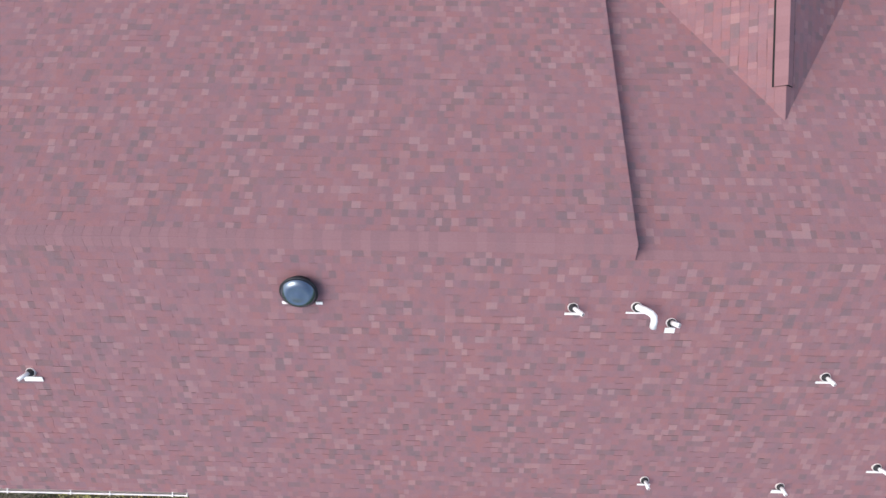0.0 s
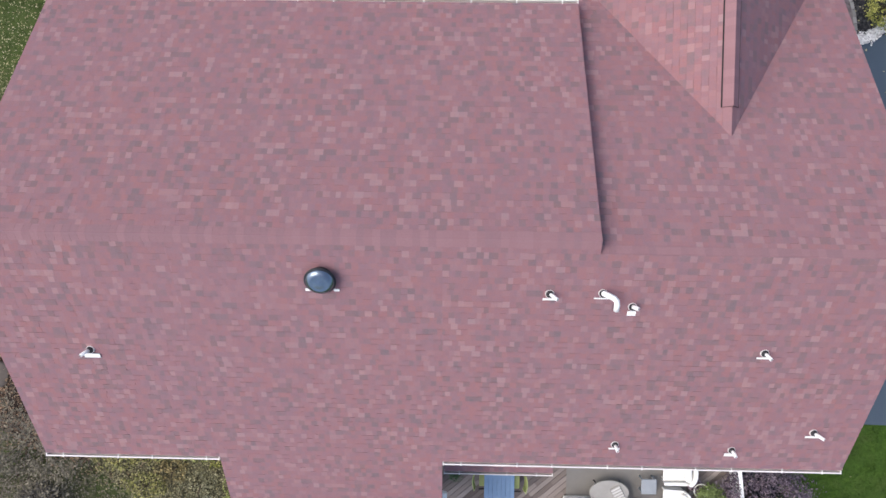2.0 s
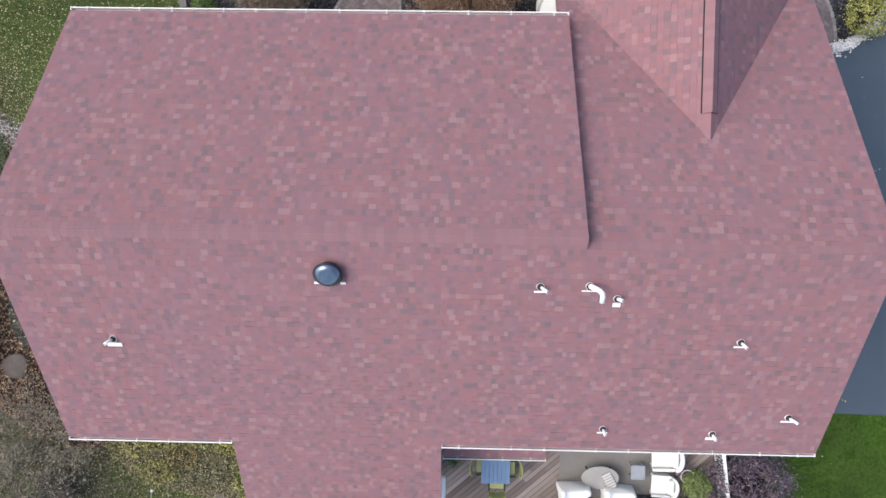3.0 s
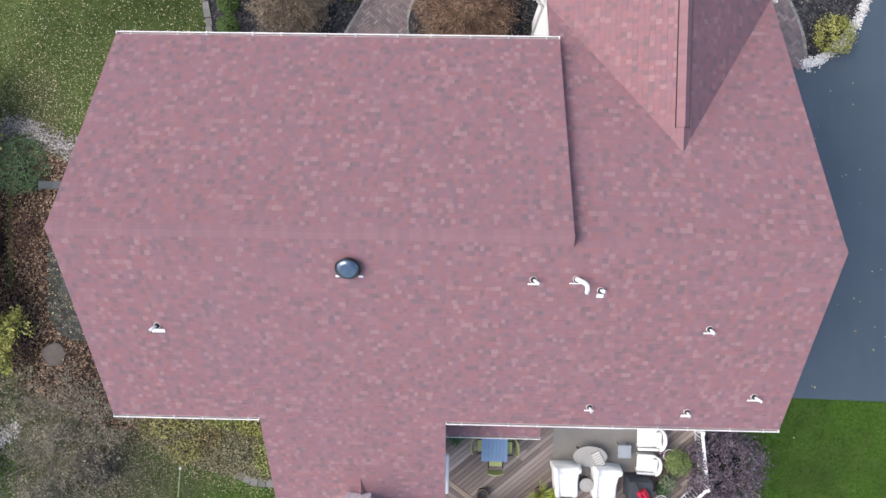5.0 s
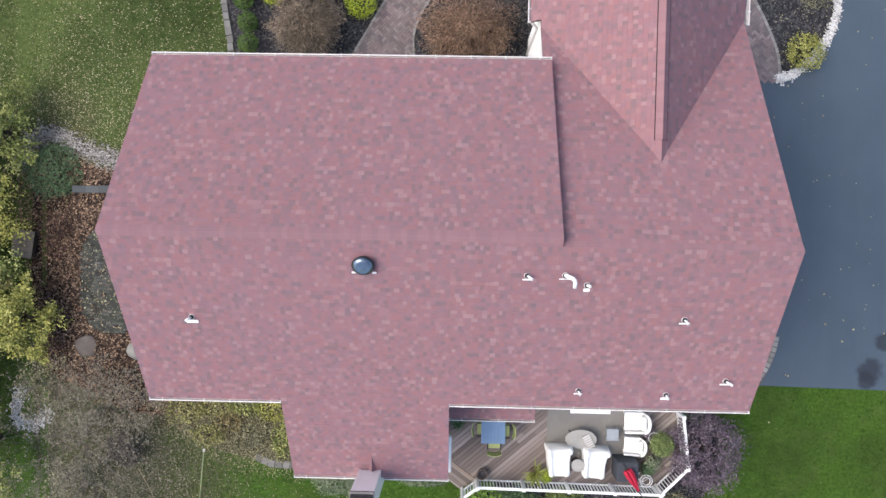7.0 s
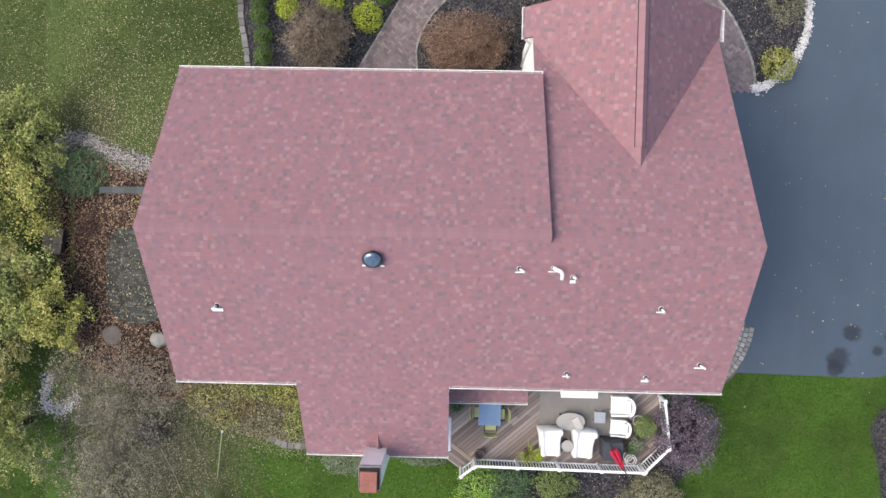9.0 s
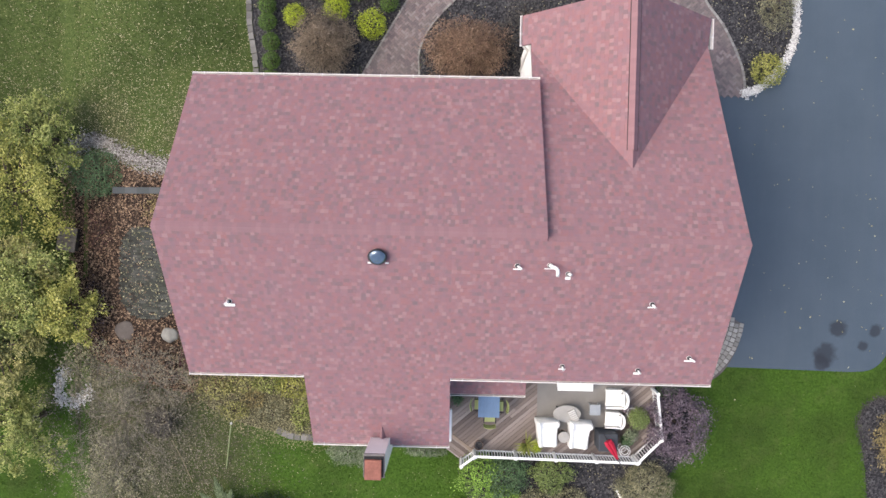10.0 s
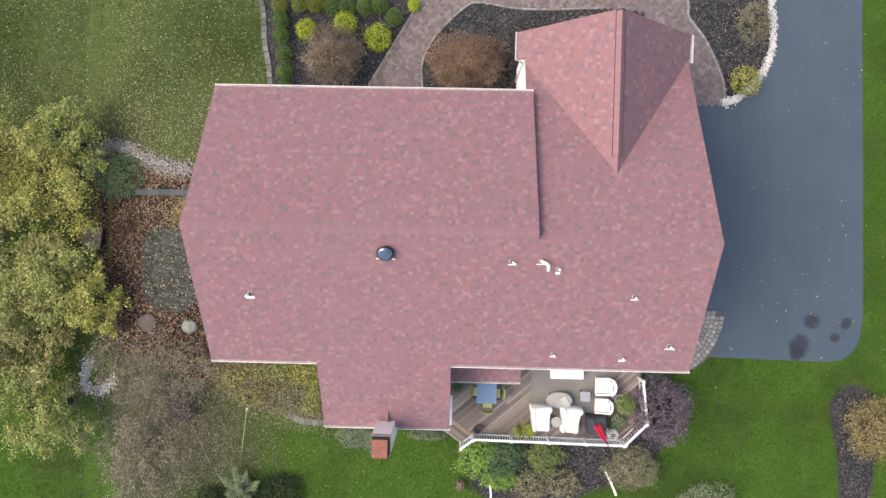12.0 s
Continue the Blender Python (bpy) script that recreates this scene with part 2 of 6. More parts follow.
IN = 0.38
wall(XL + IN, YB + IN, XL + IN, YF - IN, 0, 5.7)
wall(XL + IN, YF - IN - 0.2, 2.4, YF - IN - 0.2, 0, 5.7)
bm = bmesh.new()
pts = [(YF - IN, 0), (6.86, 0), (6.86, 4.5), (5.95, 4.72), (YF - IN, z_front_r(YF - IN) - 0.19)]
a = [bm.verts.new((2.42, y, z)) for y, z in pts]
b = [bm.verts.new((2.62, y, z)) for y, z in pts]
bm.faces.new(a), bm.faces.new(b[::-1])
for i in range(5):
    bm.faces.new((a[i], a[(i + 1) % 5], b[(i + 1) % 5], b[i]))
w_garage = part("wall", bm, SIDING, house)
wall(2.64, 6.66, XR - IN - 0.21, 6.66, 0, 4.3)
wall(XR - IN, YB + IN, XR - IN, YF - IN, 0, 5.5)
wall(XR - IN, YF - IN + 0.002, XR - IN, 6.86, 0, 4.2)
wall(XL + IN, YB + IN, XR - IN, YB + IN, 0, 5.7)
wall(EX1 - 0.3, YE + IN, EX1 - 0.3, YB + IN, 0, 3.9)
wall(EX0 + 0.5, YE + IN, EX0 + 0.5, YB + IN, 0, 3.9)
wall(EX0 + 0.3, YE + IN, EX1 - 0.3, YE + IN, 0, 3.7)
clapboards(2.419, 4.7, 6.85, 0.3, 5.2, w_garage)

# gable ends under the side rakes
for x, y0, y1, yr, zr in ((XL + IN, YB + IN, YF - IN, RL, ZL), (XR - IN - 0.2, YB + IN, 4.6, RR, ZR)):
    bm = bmesh.new()
    pts = [(y0, 5.6), (y1, 5.6), (yr, zr - 0.25)]
    a = [bm.verts.new((x, y, z)) for y, z in pts]
    b = [bm.verts.new((x + 0.2, y, z)) for y, z in pts]
    bm.faces.new(a), bm.faces.new(b[::-1])
    for i in range(3):
        bm.faces.new((a[i], a[(i + 1) % 3], b[(i + 1) % 3], b[i]))
    part("gable_wall", bm, SIDING, house)
bm = bmesh.new()
pts = [(2.64, 4.31), (XR - IN - 0.21, 4.31), (GX, GZ - 0.3)]
a = [bm.verts.new((x, 6.66, z)) for x, z in pts]
b = [bm.verts.new((x, 6.86, z)) for x, z in pts]
bm.faces.new(a), bm.faces.new(b[::-1])
for i in range(3):
    bm.faces.new((a[i], a[(i + 1) % 3], b[(i + 1) % 3], b[i]))
part("gable_wall", bm, SIDING, house)
# wall of the step between the two roofs
bm = bmesh.new()
ys = [RR, RL, YF - 0.2, YF - 0.2]
pts = [(RR, ZR - 0.1), (RL, ZL - 0.15), (YF - 0.1, z_front_l(YF - 0.1) - 0.15), (YF - 0.1, z_front_r(YF - 0.1) - 0.2)]
a = [bm.verts.new((XM - 0.22, y, z)) for y, z in pts]
b = [bm.verts.new((XM - 0.12, y, z)) for y, z in pts]
bm.faces.new(a), bm.faces.new(b[::-1])
for i in range(4):
    bm.faces.new((a[i], a[(i + 1) % 4], b[(i + 1) % 4], b[i]))
part("step_wall", bm, SIDING, house)


def gutter(x0, y0, x1, y1, z, out):
    """A white trough along an eave, with hanger straps across it. out: the way it faces."""
    d = Vector((x1 - x0, y1 - y0, 0))
    n, o, u = d.normalized(), Vector((*out, 0)), Vector((0, 0, 1))
    prof = [(-0.02, -0.02), (-0.02, -0.12), (0.05, -0.12), (0.085, -0.05), (0.085, 0.0), (0.055, 0.0), (0.055, -0.06), (0.04, -0.105), (-0.008, -0.105), (-0.008, -0.02)]
    bm = bmesh.new()
    a = [bm.verts.new(Vector((x0, y0, z)) + o * p + u * q) for p, q in prof]
    b = [bm.verts.new(Vector((x1, y1, z)) + o * p + u * q) for p, q in prof]
    for i in range(len(prof)):
        j = (i + 1) % len(prof)
        bm.faces.new((a[i], a[j], b[j], b[i]))
    bm.faces.new(a[::-1]), bm.faces.new(b)
    g = part("gutter", bm, GUTTER, house, "white metal gutter with hanger straps")
    for e in (0.0, d.length):
        c = Vector((x0, y0, z)) + n * e
        m = Matrix.Translation(c) @ Matrix((n, o, u)).transposed().to_4x4()
        part("end_cap", box(-0.012, 0, -0.12, 0.012, 0.09, 0.01, 0.004, m=m), GUTTER, g)
    s = 0.4
    while s < d.length - 0.2:
        c = Vector((x0, y0, z)) + n * s
        m = Matrix.Translation(c) @ Matrix((n, o, u)).transposed().to_4x4()
        part("strap", box(-0.010, -0.05, 0.024, 0.010, 0.09, 0.032, m=m), WHITE, g)
        s += 1.02 + 0.25 * math.sin(s * 3)
    return g


gutter(XL, YF, XM, YF, Z_EAVE - 0.02, (0, 1))
gutter(XL, YB, EX0 - 0.02, YB, z_rear(YB) - 0.02, (0, -1))
gutter(EX1 + 0.02, YB, XR, YB, z_rear(YB) - 0.02, (0, -1))
gutter(EX0, YE, -3.12, YE, z_rear(YE) - 0.02, (0, -1))
gutter(-2.3, YE, EX1, YE, z_rear(YE) - 0.02, (0, -1))
gutter(GL, GN, GL, GC, z_gable_l(GL) - 0.02, (-1, 0))
gutter(GR, GN, GR, GC, z_gable_r(GR) - 0.02, (1, 0))


# ---- roof fixtures ----
def cap_run(a, b, half, left, right, name="ridge_cap"):
    """Folded cap shingles along a ridge from a to b; left and right give the drop on either side."""
    a, b = Vector(a), Vector(b)
    n = (b - a).normalized()
    side = Vector((n.y, -n.x, 0))
    step, s, rnd = 0.143, 0.0, random.Random(5)
    holder = put(name, mesh_from(name, [a - Vector((0, 0, 0.05)), b - Vector((0, 0, 0.05)), b - Vector((0, 0, 0.06))], [(0, 1, 2)], ROOFDECK), house)
    ps = Pieces("cap_shingle", CAP, holder, lambda c: True, 140)
    while s < (b - a).length - 0.01:
        e = min(s + step * 1.04, (b - a).length)
        p, q = a + n * s, a + n * e
        l0, l1 = 0.018, 0.021
        j = rnd.uniform(-0.006, 0.006)
        w = half + j
        vs = [p + Vector((0, 0, l0)), q + Vector((0, 0, l1)), q + side * w + Vector((0, 0, l1 - right * w)), p + side * w + Vector((0, 0, l0 - right * w)),
              p - side * w + Vector((0, 0, l0 - left * w)), q - side * w + Vector((0, 0, l1 - left * w))]
        vs += [v - Vector((0, 0, 0.035)) for v in vs]
        ps.add([tuple(v) for v in vs], [(0, 1, 2, 3), (1, 0, 4, 5), (1, 7, 8, 2), (7, 1, 5, 11), (2, 8, 9, 3), (5, 4, 10, 11)])
        s += step
    ps.done()


cap_run((XL, RL, ZL), (XM, RL, ZL), 0.15, PITCH, PITCH)
cap_run((XM, RR, ZR), (XR, RR, ZR), 0.15, PITCH, PITCH)
cap_run((GX, valley_top, GZ), (GX, valley_top + 0.6, GZ), 0.13, GP, GP)

# vent strip along the front gable's ridge, under caps
vent = bmesh.new()
for y0, y1 in ((valley_top + 0.58, GY - 0.02),):
    prof = [(-0.17, -0.17 * GP + 0.012), (-0.17, -0.17 * GP + 0.045), (0, 0.075), (0.17, -0.17 * GP + 0.045), (0.17, -0.17 * GP + 0.012)]
    a = [vent.verts.new((GX + x, y0, GZ + z)) for x, z in prof]
    b = [vent.verts.new((GX + x, y1, GZ + z)) for x, z in prof]
    for i in range(5):
        j = (i + 1) % 5
        vent.faces.new((a[i], a[j], b[j], b[i]))
    vent.faces.new(a[::-1]), vent.faces.new(b)
ridge_vent = part("ridge_vent", vent, DARK, house, "black plastic ridge vent strip")
ps = Pieces("cap_shingle", CAP, ridge_vent, lambda c: True, 60)
y = valley_top + 0.58
while y < GY - 0.1:
    y1 = y + 0.143
    for_top = [(-0.155, -0.155 * GP + 0.052), (0, 0.088), (0.155, -0.155 * GP + 0.052)]
    vs = [(GX + x, y, GZ + z) for x, z in for_top] + [(GX + x, y1 + 0.01, GZ + z + 0.008) for x, z in for_top]
    vs += [(vx, vy, vz - 0.02) for vx, vy, vz in vs]
    ps.add(vs, [(0, 1, 4, 3), (1, 2, 5, 4), (3, 4, 10, 9), (4, 5, 11, 10), (0, 3, 9, 6), (5, 2, 8, 11)])
    y = y1
ps.done()

RUBBER = simple("black_rubber", (0.03, 0.03, 0.033), 0.55, 0.2, 10, 60)
PVC = simple("white_plastic", (0.82, 0.82, 0.80), 0.4, 0.05, 8, 60)
DOME = simple("dome_metal", (0.16, 0.20, 0.25), 0.22, 0.12, 5, 30, 0.85, 0.5, 0.03)
DOME_RIM = simple("dome_rim", (0.025, 0.028, 0.032), 0.4, 0.2, 6, 40, 0.3)
TILT_REAR = Matrix.Rotation(math.atan(PITCH), 4, "X")


def on_rear(x, y, up=0.012):
    return Matrix.Translation((x, y, z_rear(y) + up))


def flange(parent, w, h, low):
    """White sheet under the shingles; only its lower edge lies open."""
    m = TILT_REAR
    part("flange", box(-w / 2, -h, 0.008, w / 2, -h + low, 0.02, 0.003, m=m), PVC, parent, "white metal flange edge")


def pipe_vent(x, y, path, radius, w=0.3, low=0.04, label="white plastic roof vent pipe in black rubber boot", hood=None):
    v = thing("vent_pipe", label, "vent pipe", on_rear(x, y) @ Matrix.Scale(0.9, 4), "roof vent pipes")
    flange(v, w, 0.115 + low, low)
    part("collar", collar_mesh(radius), RUBBER, v, "black rubber boot", True)
    part("boot_ring", ring_mesh(0.086, 0.007), GUTTER, v, "white boot ring", True)
    part("pipe", tube(path, radius, 14), PVC, v, "", True)
    part("pipe_mouth", tube([Vector(path[-1]) - Vector(hood or path[-1]).normalized() * 0.02, Vector(path[-1]) + Vector(hood or path[-1]).normalized() * 0.004], radius * 0.62, 14), BOOTGREY, v, "grey pipe mouth")
    return v


def collar_mesh(radius):
    """A boot whose foot follows the slope half way, drawn up to the pipe."""
    bm = lathe([(0.084, -0.03), (0.082, 0.028), (0.072, 0.045), (0.058, 0.062), (radius + 0.014, 0.085), (radius + 0.002, 0.085)], 20)
    bm.transform(HALF_TILT)
    return bm


def ring_mesh(r, w):
    bm = lathe([(r - w, -0.03), (r - w, 0.03), (r, 0.035), (r + w, 0.022), (r + w, -0.03)], 24)
    bm.transform(HALF_TILT)
    return bm


BOOTGREY = simple("grey_pipe_mouth", (0.30, 0.29, 0.29), 0.7, 0.1, 20, 60)
HALF_TILT = Matrix.Rotation(math.atan(PITCH) * 0.45, 4, "X")
for x, y, lean, w, low in ((-7.26, -2.62, -0.10, 0.36, 0.12), (1.8, -1.25, 0.13, 0.27, 0.05), (6.1, -2.41, 0.05, 0.28, 0.05), (3.56, -4.72, 0.02, 0.27, 0.05), (6.1, -4.80, 0.02, 0.29, 0.10), (7.69, -4.29, 0.14, 0.32, 0.06)):
    pipe_vent(x, y, [(0, 0, 0), (lean * 0.3, -0.03, 0.14), (lean, -0.10, 0.26)], 0.038, w, low)
pipe_vent(3.37, -1.48, [(0, 0, 0), (0.01, 0, 0.2), (0.06, -0.02, 0.28)], 0.045, 0.18, 0.12, "short white roof vent pipe in black rubber boot")
arc = [(0, 0, 0), (0.0, 0, 0.14), (0.03, -0.01, 0.22), (0.10, -0.04, 0.27), (0.18, -0.08, 0.29), (0.235, -0.14, 0.27), (0.25, -0.22, 0.23), (0.25, -0.34, 0.15)]
pipe_vent(2.78, -1.22, arc, 0.06, 0.34, 0.035, "white elbow roof vent pipe bent down the slope", (0, -0.9, -0.4))

dome = thing("roof_ventilator", "round dark metal dome ventilator on the rear slope", "roof vent", on_rear(-2.43, -0.99) @ Matrix.Scale(0.78, 4))
bm = lathe([(0.28, 0.0), (0.28, 0.20)], 32)
bm.transform(TILT_REAR)
part("base", bm, DOME_RIM, dome, "black metal throat")
bm = lathe([(0.33, 0.15), (0.375, 0.155), (0.385, 0.18), (0.37, 0.20), (0.33, 0.20)], 40)
bm.transform(TILT_REAR)
part("rim", bm, DOME_RIM, dome, "black rolled rim", True)
bm = lathe([(0.355, 0.20), (0.34, 0.235), (0.29, 0.28), (0.215, 0.315), (0.205, 0.312), (0.11, 0.33), (0.0, 0.335)], 40)
bm.transform(TILT_REAR)
part("hood", bm, DOME, dome, "blue-grey metal hood", True)
for sx in (-1, 1):
    part("flange", box(sx * 0.27, -0.44, 0.004, sx * 0.41, -0.37, 0.018, 0.003, m=TILT_REAR), PVC, dome, "white flange corner")

# chimney through the eave of the rear wing
CH0, CH1, CHN, CHS, CHZ = -3.05, -2.37, -7.92, -8.70, 6.35
STUCCO = simple("white_chase_siding", (0.93, 0.93, 0.92), 0.35, 0.04, 2, 30, spec=0.5)
COPPER = simple("rusty_metal_cap", (0.24, 0.095, 0.07), 0.6, 0.3, 5, 25, 0.2)
LEAD = simple("grey_flashing", (0.16, 0.15, 0.15), 0.5, 0.25, 6, 40, 0.3)
chimney = thing("chimney", "white boxed chimney with rusty metal cap", "chimney")
part("chase", box(CH0, CHS, 0.0, CH1, CHN, CHZ - 0.10, 0.008), STUCCO, chimney)
for px in (CH0 - 0.012, CH1 - 0.078):
    part("corner_board", box(px, CHN - 0.08, 3.6, px + 0.09, CHN + 0.012, CHZ - 0.11), STUCCO, chimney)
part("crown", box(CH0 - 0.025, CHS - 0.025, CHZ - 0.10, CH1 + 0.025, CHN + 0.02, CHZ - 0.02, 0.015), LEAD, chimney, "dark grey metal crown band")
part("flue_cover", box(CH0 + 0.03, CHS - 0.06, CHZ + 0.02, CH1 - 0.08, CHN - 0.15, CHZ + 0.12, 0.02), COPPER, chimney, "rusty red metal lid")
part("collar", box(CH0 + 0.0, CHS + 0.02, CHZ - 0.02, CH1 - 0.02, CHN - 0.06, CHZ + 0.03, 0.01), DARK, chimney)
bm = bmesh.new()
cy, cz = CHN + 0.55, z_rear(CHN + 0.55)
cm = (CH0 + CH1) / 2 + 0.08
v = [bm.verts.new(p) for p in ((cm - 0.13, CHN + 0.002, z_rear(CHN) + 0.015), (cm + 0.13, CHN + 0.002, z_rear(CHN) + 0.015), (cm, CHN + 0.002, z_rear(CHN) + 0.2), (cm, cy, cz + 0.012))]
bm.faces.new((v[0], v[2], v[3])), bm.faces.new((v[2], v[1], v[3])), bm.faces.new((v[0], v[1], v[2])), bm.faces.new((v[0], v[3], v[1]))
part("cricket", bm, CAP, chimney, "small shingled saddle behind the chimney")


# ---- ground ----
def gz(x):
    """The yard falls away beyond the left side of the house."""
    u = min(max((-12.5 - x) / 5.5, 0), 1)
    return -2.0 * u * u * (3 - 2 * u)


def grass_mat(name):
    m, t, b = mat(name, 0.9, 0, 0.15)
    p = coords(t)
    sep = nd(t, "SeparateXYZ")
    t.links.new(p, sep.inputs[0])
    n1 = noise_tex(t, p, 0.45, 5, 0.65)
    n2 = noise_tex(t, p, 9, 4, 0.7)
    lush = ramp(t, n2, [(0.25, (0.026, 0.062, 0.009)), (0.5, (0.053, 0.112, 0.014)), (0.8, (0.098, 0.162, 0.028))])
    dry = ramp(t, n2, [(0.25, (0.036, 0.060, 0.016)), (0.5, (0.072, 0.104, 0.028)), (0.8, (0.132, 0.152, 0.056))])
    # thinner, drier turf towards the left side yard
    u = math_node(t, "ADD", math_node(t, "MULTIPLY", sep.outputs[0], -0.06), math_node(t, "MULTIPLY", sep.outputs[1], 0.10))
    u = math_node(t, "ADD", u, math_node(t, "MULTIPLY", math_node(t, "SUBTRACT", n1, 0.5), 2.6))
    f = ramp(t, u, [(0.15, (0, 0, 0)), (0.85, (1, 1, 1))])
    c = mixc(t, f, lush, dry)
    patch = ramp(t, noise_tex(t, p, 1.1, 4, 0.7), [(0.52, (0, 0, 0)), (0.74, (1, 1, 1))])
    c = mixc(t, math_node(t, "MULTIPLY", patch, 0.42), c, (0.115, 0.135, 0.045))
    for cx, cy, rad in ((-11.6, -10.0, 4.4), (-16.2, 3.2, 3.0), (-10.5, 3.4, 2.2)):
        dist = nd(t, "VectorMath", operation="DISTANCE")
        t.links.new(p, dist.inputs[0])
        dist.inputs[1].default_value = (cx, cy, 0)
        e = math_node(t, "ADD", math_node(t, "MULTIPLY", dist.outputs["Value"], 1 / rad), math_node(t, "MULTIPLY", math_node(t, "SUBTRACT", noise_tex(t, p, 1.6, 5, 0.75), 0.5), 1.3))
        worn = ramp(t, e, [(0.45, (1, 1, 1)), (1.05, (0, 0, 0))])
        c = mixc(t, math_node(t, "MULTIPLY", worn, 0.62), c, ramp(t, n2, [(0.25, (0.045, 0.042, 0.024)), (0.8, (0.14, 0.128, 0.075))]))
    deep = ramp(t, noise_tex(t, p, 0.22, 5, 0.6), [(0.46, (0, 0, 0)), (0.66, (1, 1, 1))])
    c = mixc(t, math_node(t, "MULTIPLY", deep, 0.6), c, (0.030, 0.048, 0.012))
    t.links.new(c, b.inputs["Base Color"])
    bump(t, b, noise_tex(t, p, 40, 4, 0.8), 0.8, 0.05)
    return m


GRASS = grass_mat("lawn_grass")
xs = [-300, -150, -80, -50, -36] + list(range(-30, 31)) + [36, 50, 80, 150, 300]
ys = [-300, -150, -80, -50, -36] + list(range(-30, 31, 2)) + [36, 50, 80, 150, 300]
gv = [(x, y, gz(x)) for y in ys for x in xs]
gf = [(j * len(xs) + i, j * len(xs) + i + 1, (j + 1) * len(xs) + i + 1, (j + 1) * len(xs) + i) for j in range(len(ys) - 1) for i in range(len(xs) - 1)]
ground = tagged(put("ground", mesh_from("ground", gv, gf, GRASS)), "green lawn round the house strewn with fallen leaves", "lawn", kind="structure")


def sheet(name, outline, material, label, category, lift=0.02, cell=0.5):
    """A bed or paving laid on the ground, following it, with an uneven rim."""
    bm = bmesh.new()
    up = [bm.verts.new((x, y, 0)) for x, y in outline]
    bm.faces.new(up)
    x0, x1 = min(p[0] for p in outline), max(p[0] for p in outline)
    if x0 < -12.5:
        x = x0 + cell
        while x < x1:
            bmesh.ops.bisect_plane(bm, geom=bm.verts[:] + bm.edges[:] + bm.faces[:], plane_co=(x, 0, 0), plane_no=(1, 0, 0))
            x += cell
    r = bmesh.ops.extrude_face_region(bm, geom=bm.faces[:])
    for v in bm.verts:
        v.co.z = gz(v.co.x) - 0.15
    for v in r["geom"]:
        if isinstance(v, bmesh.types.BMVert):
            v.co.z = gz(v.co.x) + lift
    ob = part(name, bm, material)
    return tagged(ob, label, category, kind="structure")


def asphalt_mat():
    m, t, b = mat("sealed_asphalt", 0.6, 0, 0.38)
    p = coords(t)
    g = noise_tex(t, p, 120, 3, 0.8)
    c = ramp(t, noise_tex(t, p, 0.6, 5), [(0.3, (0.041, 0.066, 0.090)), (0.7, (0.055, 0.082, 0.110))])
    st = nd(t, "VectorMath", operation="MULTIPLY")
    t.links.new(p, st.inputs[0])
    st.inputs[1].default_value = (1.6, 0.16, 1.0)
    streak = ramp(t, noise_tex(t, st.outputs[0], 1.0, 5, 0.7), [(0.42, (0, 0, 0)), (0.72, (1, 1, 1))])
    c = mixc(t, math_node(t, "MULTIPLY", streak, 0.35), c, (0.072, 0.094, 0.118))
    scuff = ramp(t, noise_tex(t, p, 2.4, 6, 0.75), [(0.60, (0, 0, 0)), (0.72, (1, 1, 1))])
    c = mixc(t, math_node(t, "MULTIPLY", scuff, 0.25), c, (0.085, 0.10, 0.12))
    c = mixc(t, 0.25, c, ramp(t, g, [(0.3, (0.036, 0.043, 0.056)), (0.7, (0.095, 0.11, 0.135))]))
    # oil stains where cars are parked
    for cx, cy, r in ((15.85, -4.08, 0.42), (17.38, -4.1, 0.3), (16.9, -4.75, 0.26), (15.35, -5.15, 0.55), (15.2, -5.5, 0.4)):
        d = nd(t, "VectorMath", operation="DISTANCE")
        t.links.new(p, d.inputs[0])
        d.inputs[1].default_value = (cx, cy, 0.03)
        e = math_node(t, "ADD", math_node(t, "MULTIPLY", d.outputs["Value"], 1 / r), math_node(t, "MULTIPLY", math_node(t, "SUBTRACT", noise_tex(t, p, 2.2, 3, 0.6), 0.5), 1.1))
        f = ramp(t, e, [(0.62, (1, 1, 1)), (1.0, (0, 0, 0))])
        c = mixc(t, math_node(t, "MULTIPLY", f, 0.72), c, (0.012, 0.014, 0.02))
    t.links.new(c, b.inputs["Base Color"])
    bump(t, b, g, 0.25, 0.006)
    return m


def earth_mat(name, lo, mid, hi, scale=18.0, blotch=0.8):
    m, t, b = mat(name, 0.95, 0, 0.1)
    p = coords(t)
    v = nd(t, "TexVoronoi")
    v.inputs["Scale"].default_value = scale
    t.links.new(p, v.inputs["Vector"])
    n = noise_tex(t, p, scale * 1.6, 4, 0.8)
    f = math_node(t, "ADD", math_node(t, "MULTIPLY", v.outputs["Color"], 0.45), math_node(t, "MULTIPLY", n, 0.55))
    c = ramp(t, f, [(0.25, lo), (0.5, mid), (0.78, hi)])
    c = mixc(t, math_node(t, "MULTIPLY", noise_tex(t, p, blotch, 4), 0.5), c, lo)
    t.links.new(c, b.inputs["Base Color"])
    bump(t, b, n, 0.9, 0.04)
    return m


ASPHALT = asphalt_mat()
MULCH = earth_mat("dark_mulch", (0.013, 0.013, 0.015), (0.048, 0.047, 0.051), (0.175, 0.168, 0.17), 16)
BEDSOIL = earth_mat("leafy_soil", (0.030, 0.028, 0.018), (0.085, 0.080, 0.048), (0.18, 0.165, 0.105), 11, 1.2)
LEAFMOULD = earth_mat("leaf_mould", (0.010, 0.008, 0.008), (0.038, 0.026, 0.020), (0.13, 0.088, 0.060), 9, 1.6)
BEDSAND = simple("joint_sand", (0.10, 0.09, 0.085), 0.95, 0.3, 5, 60)

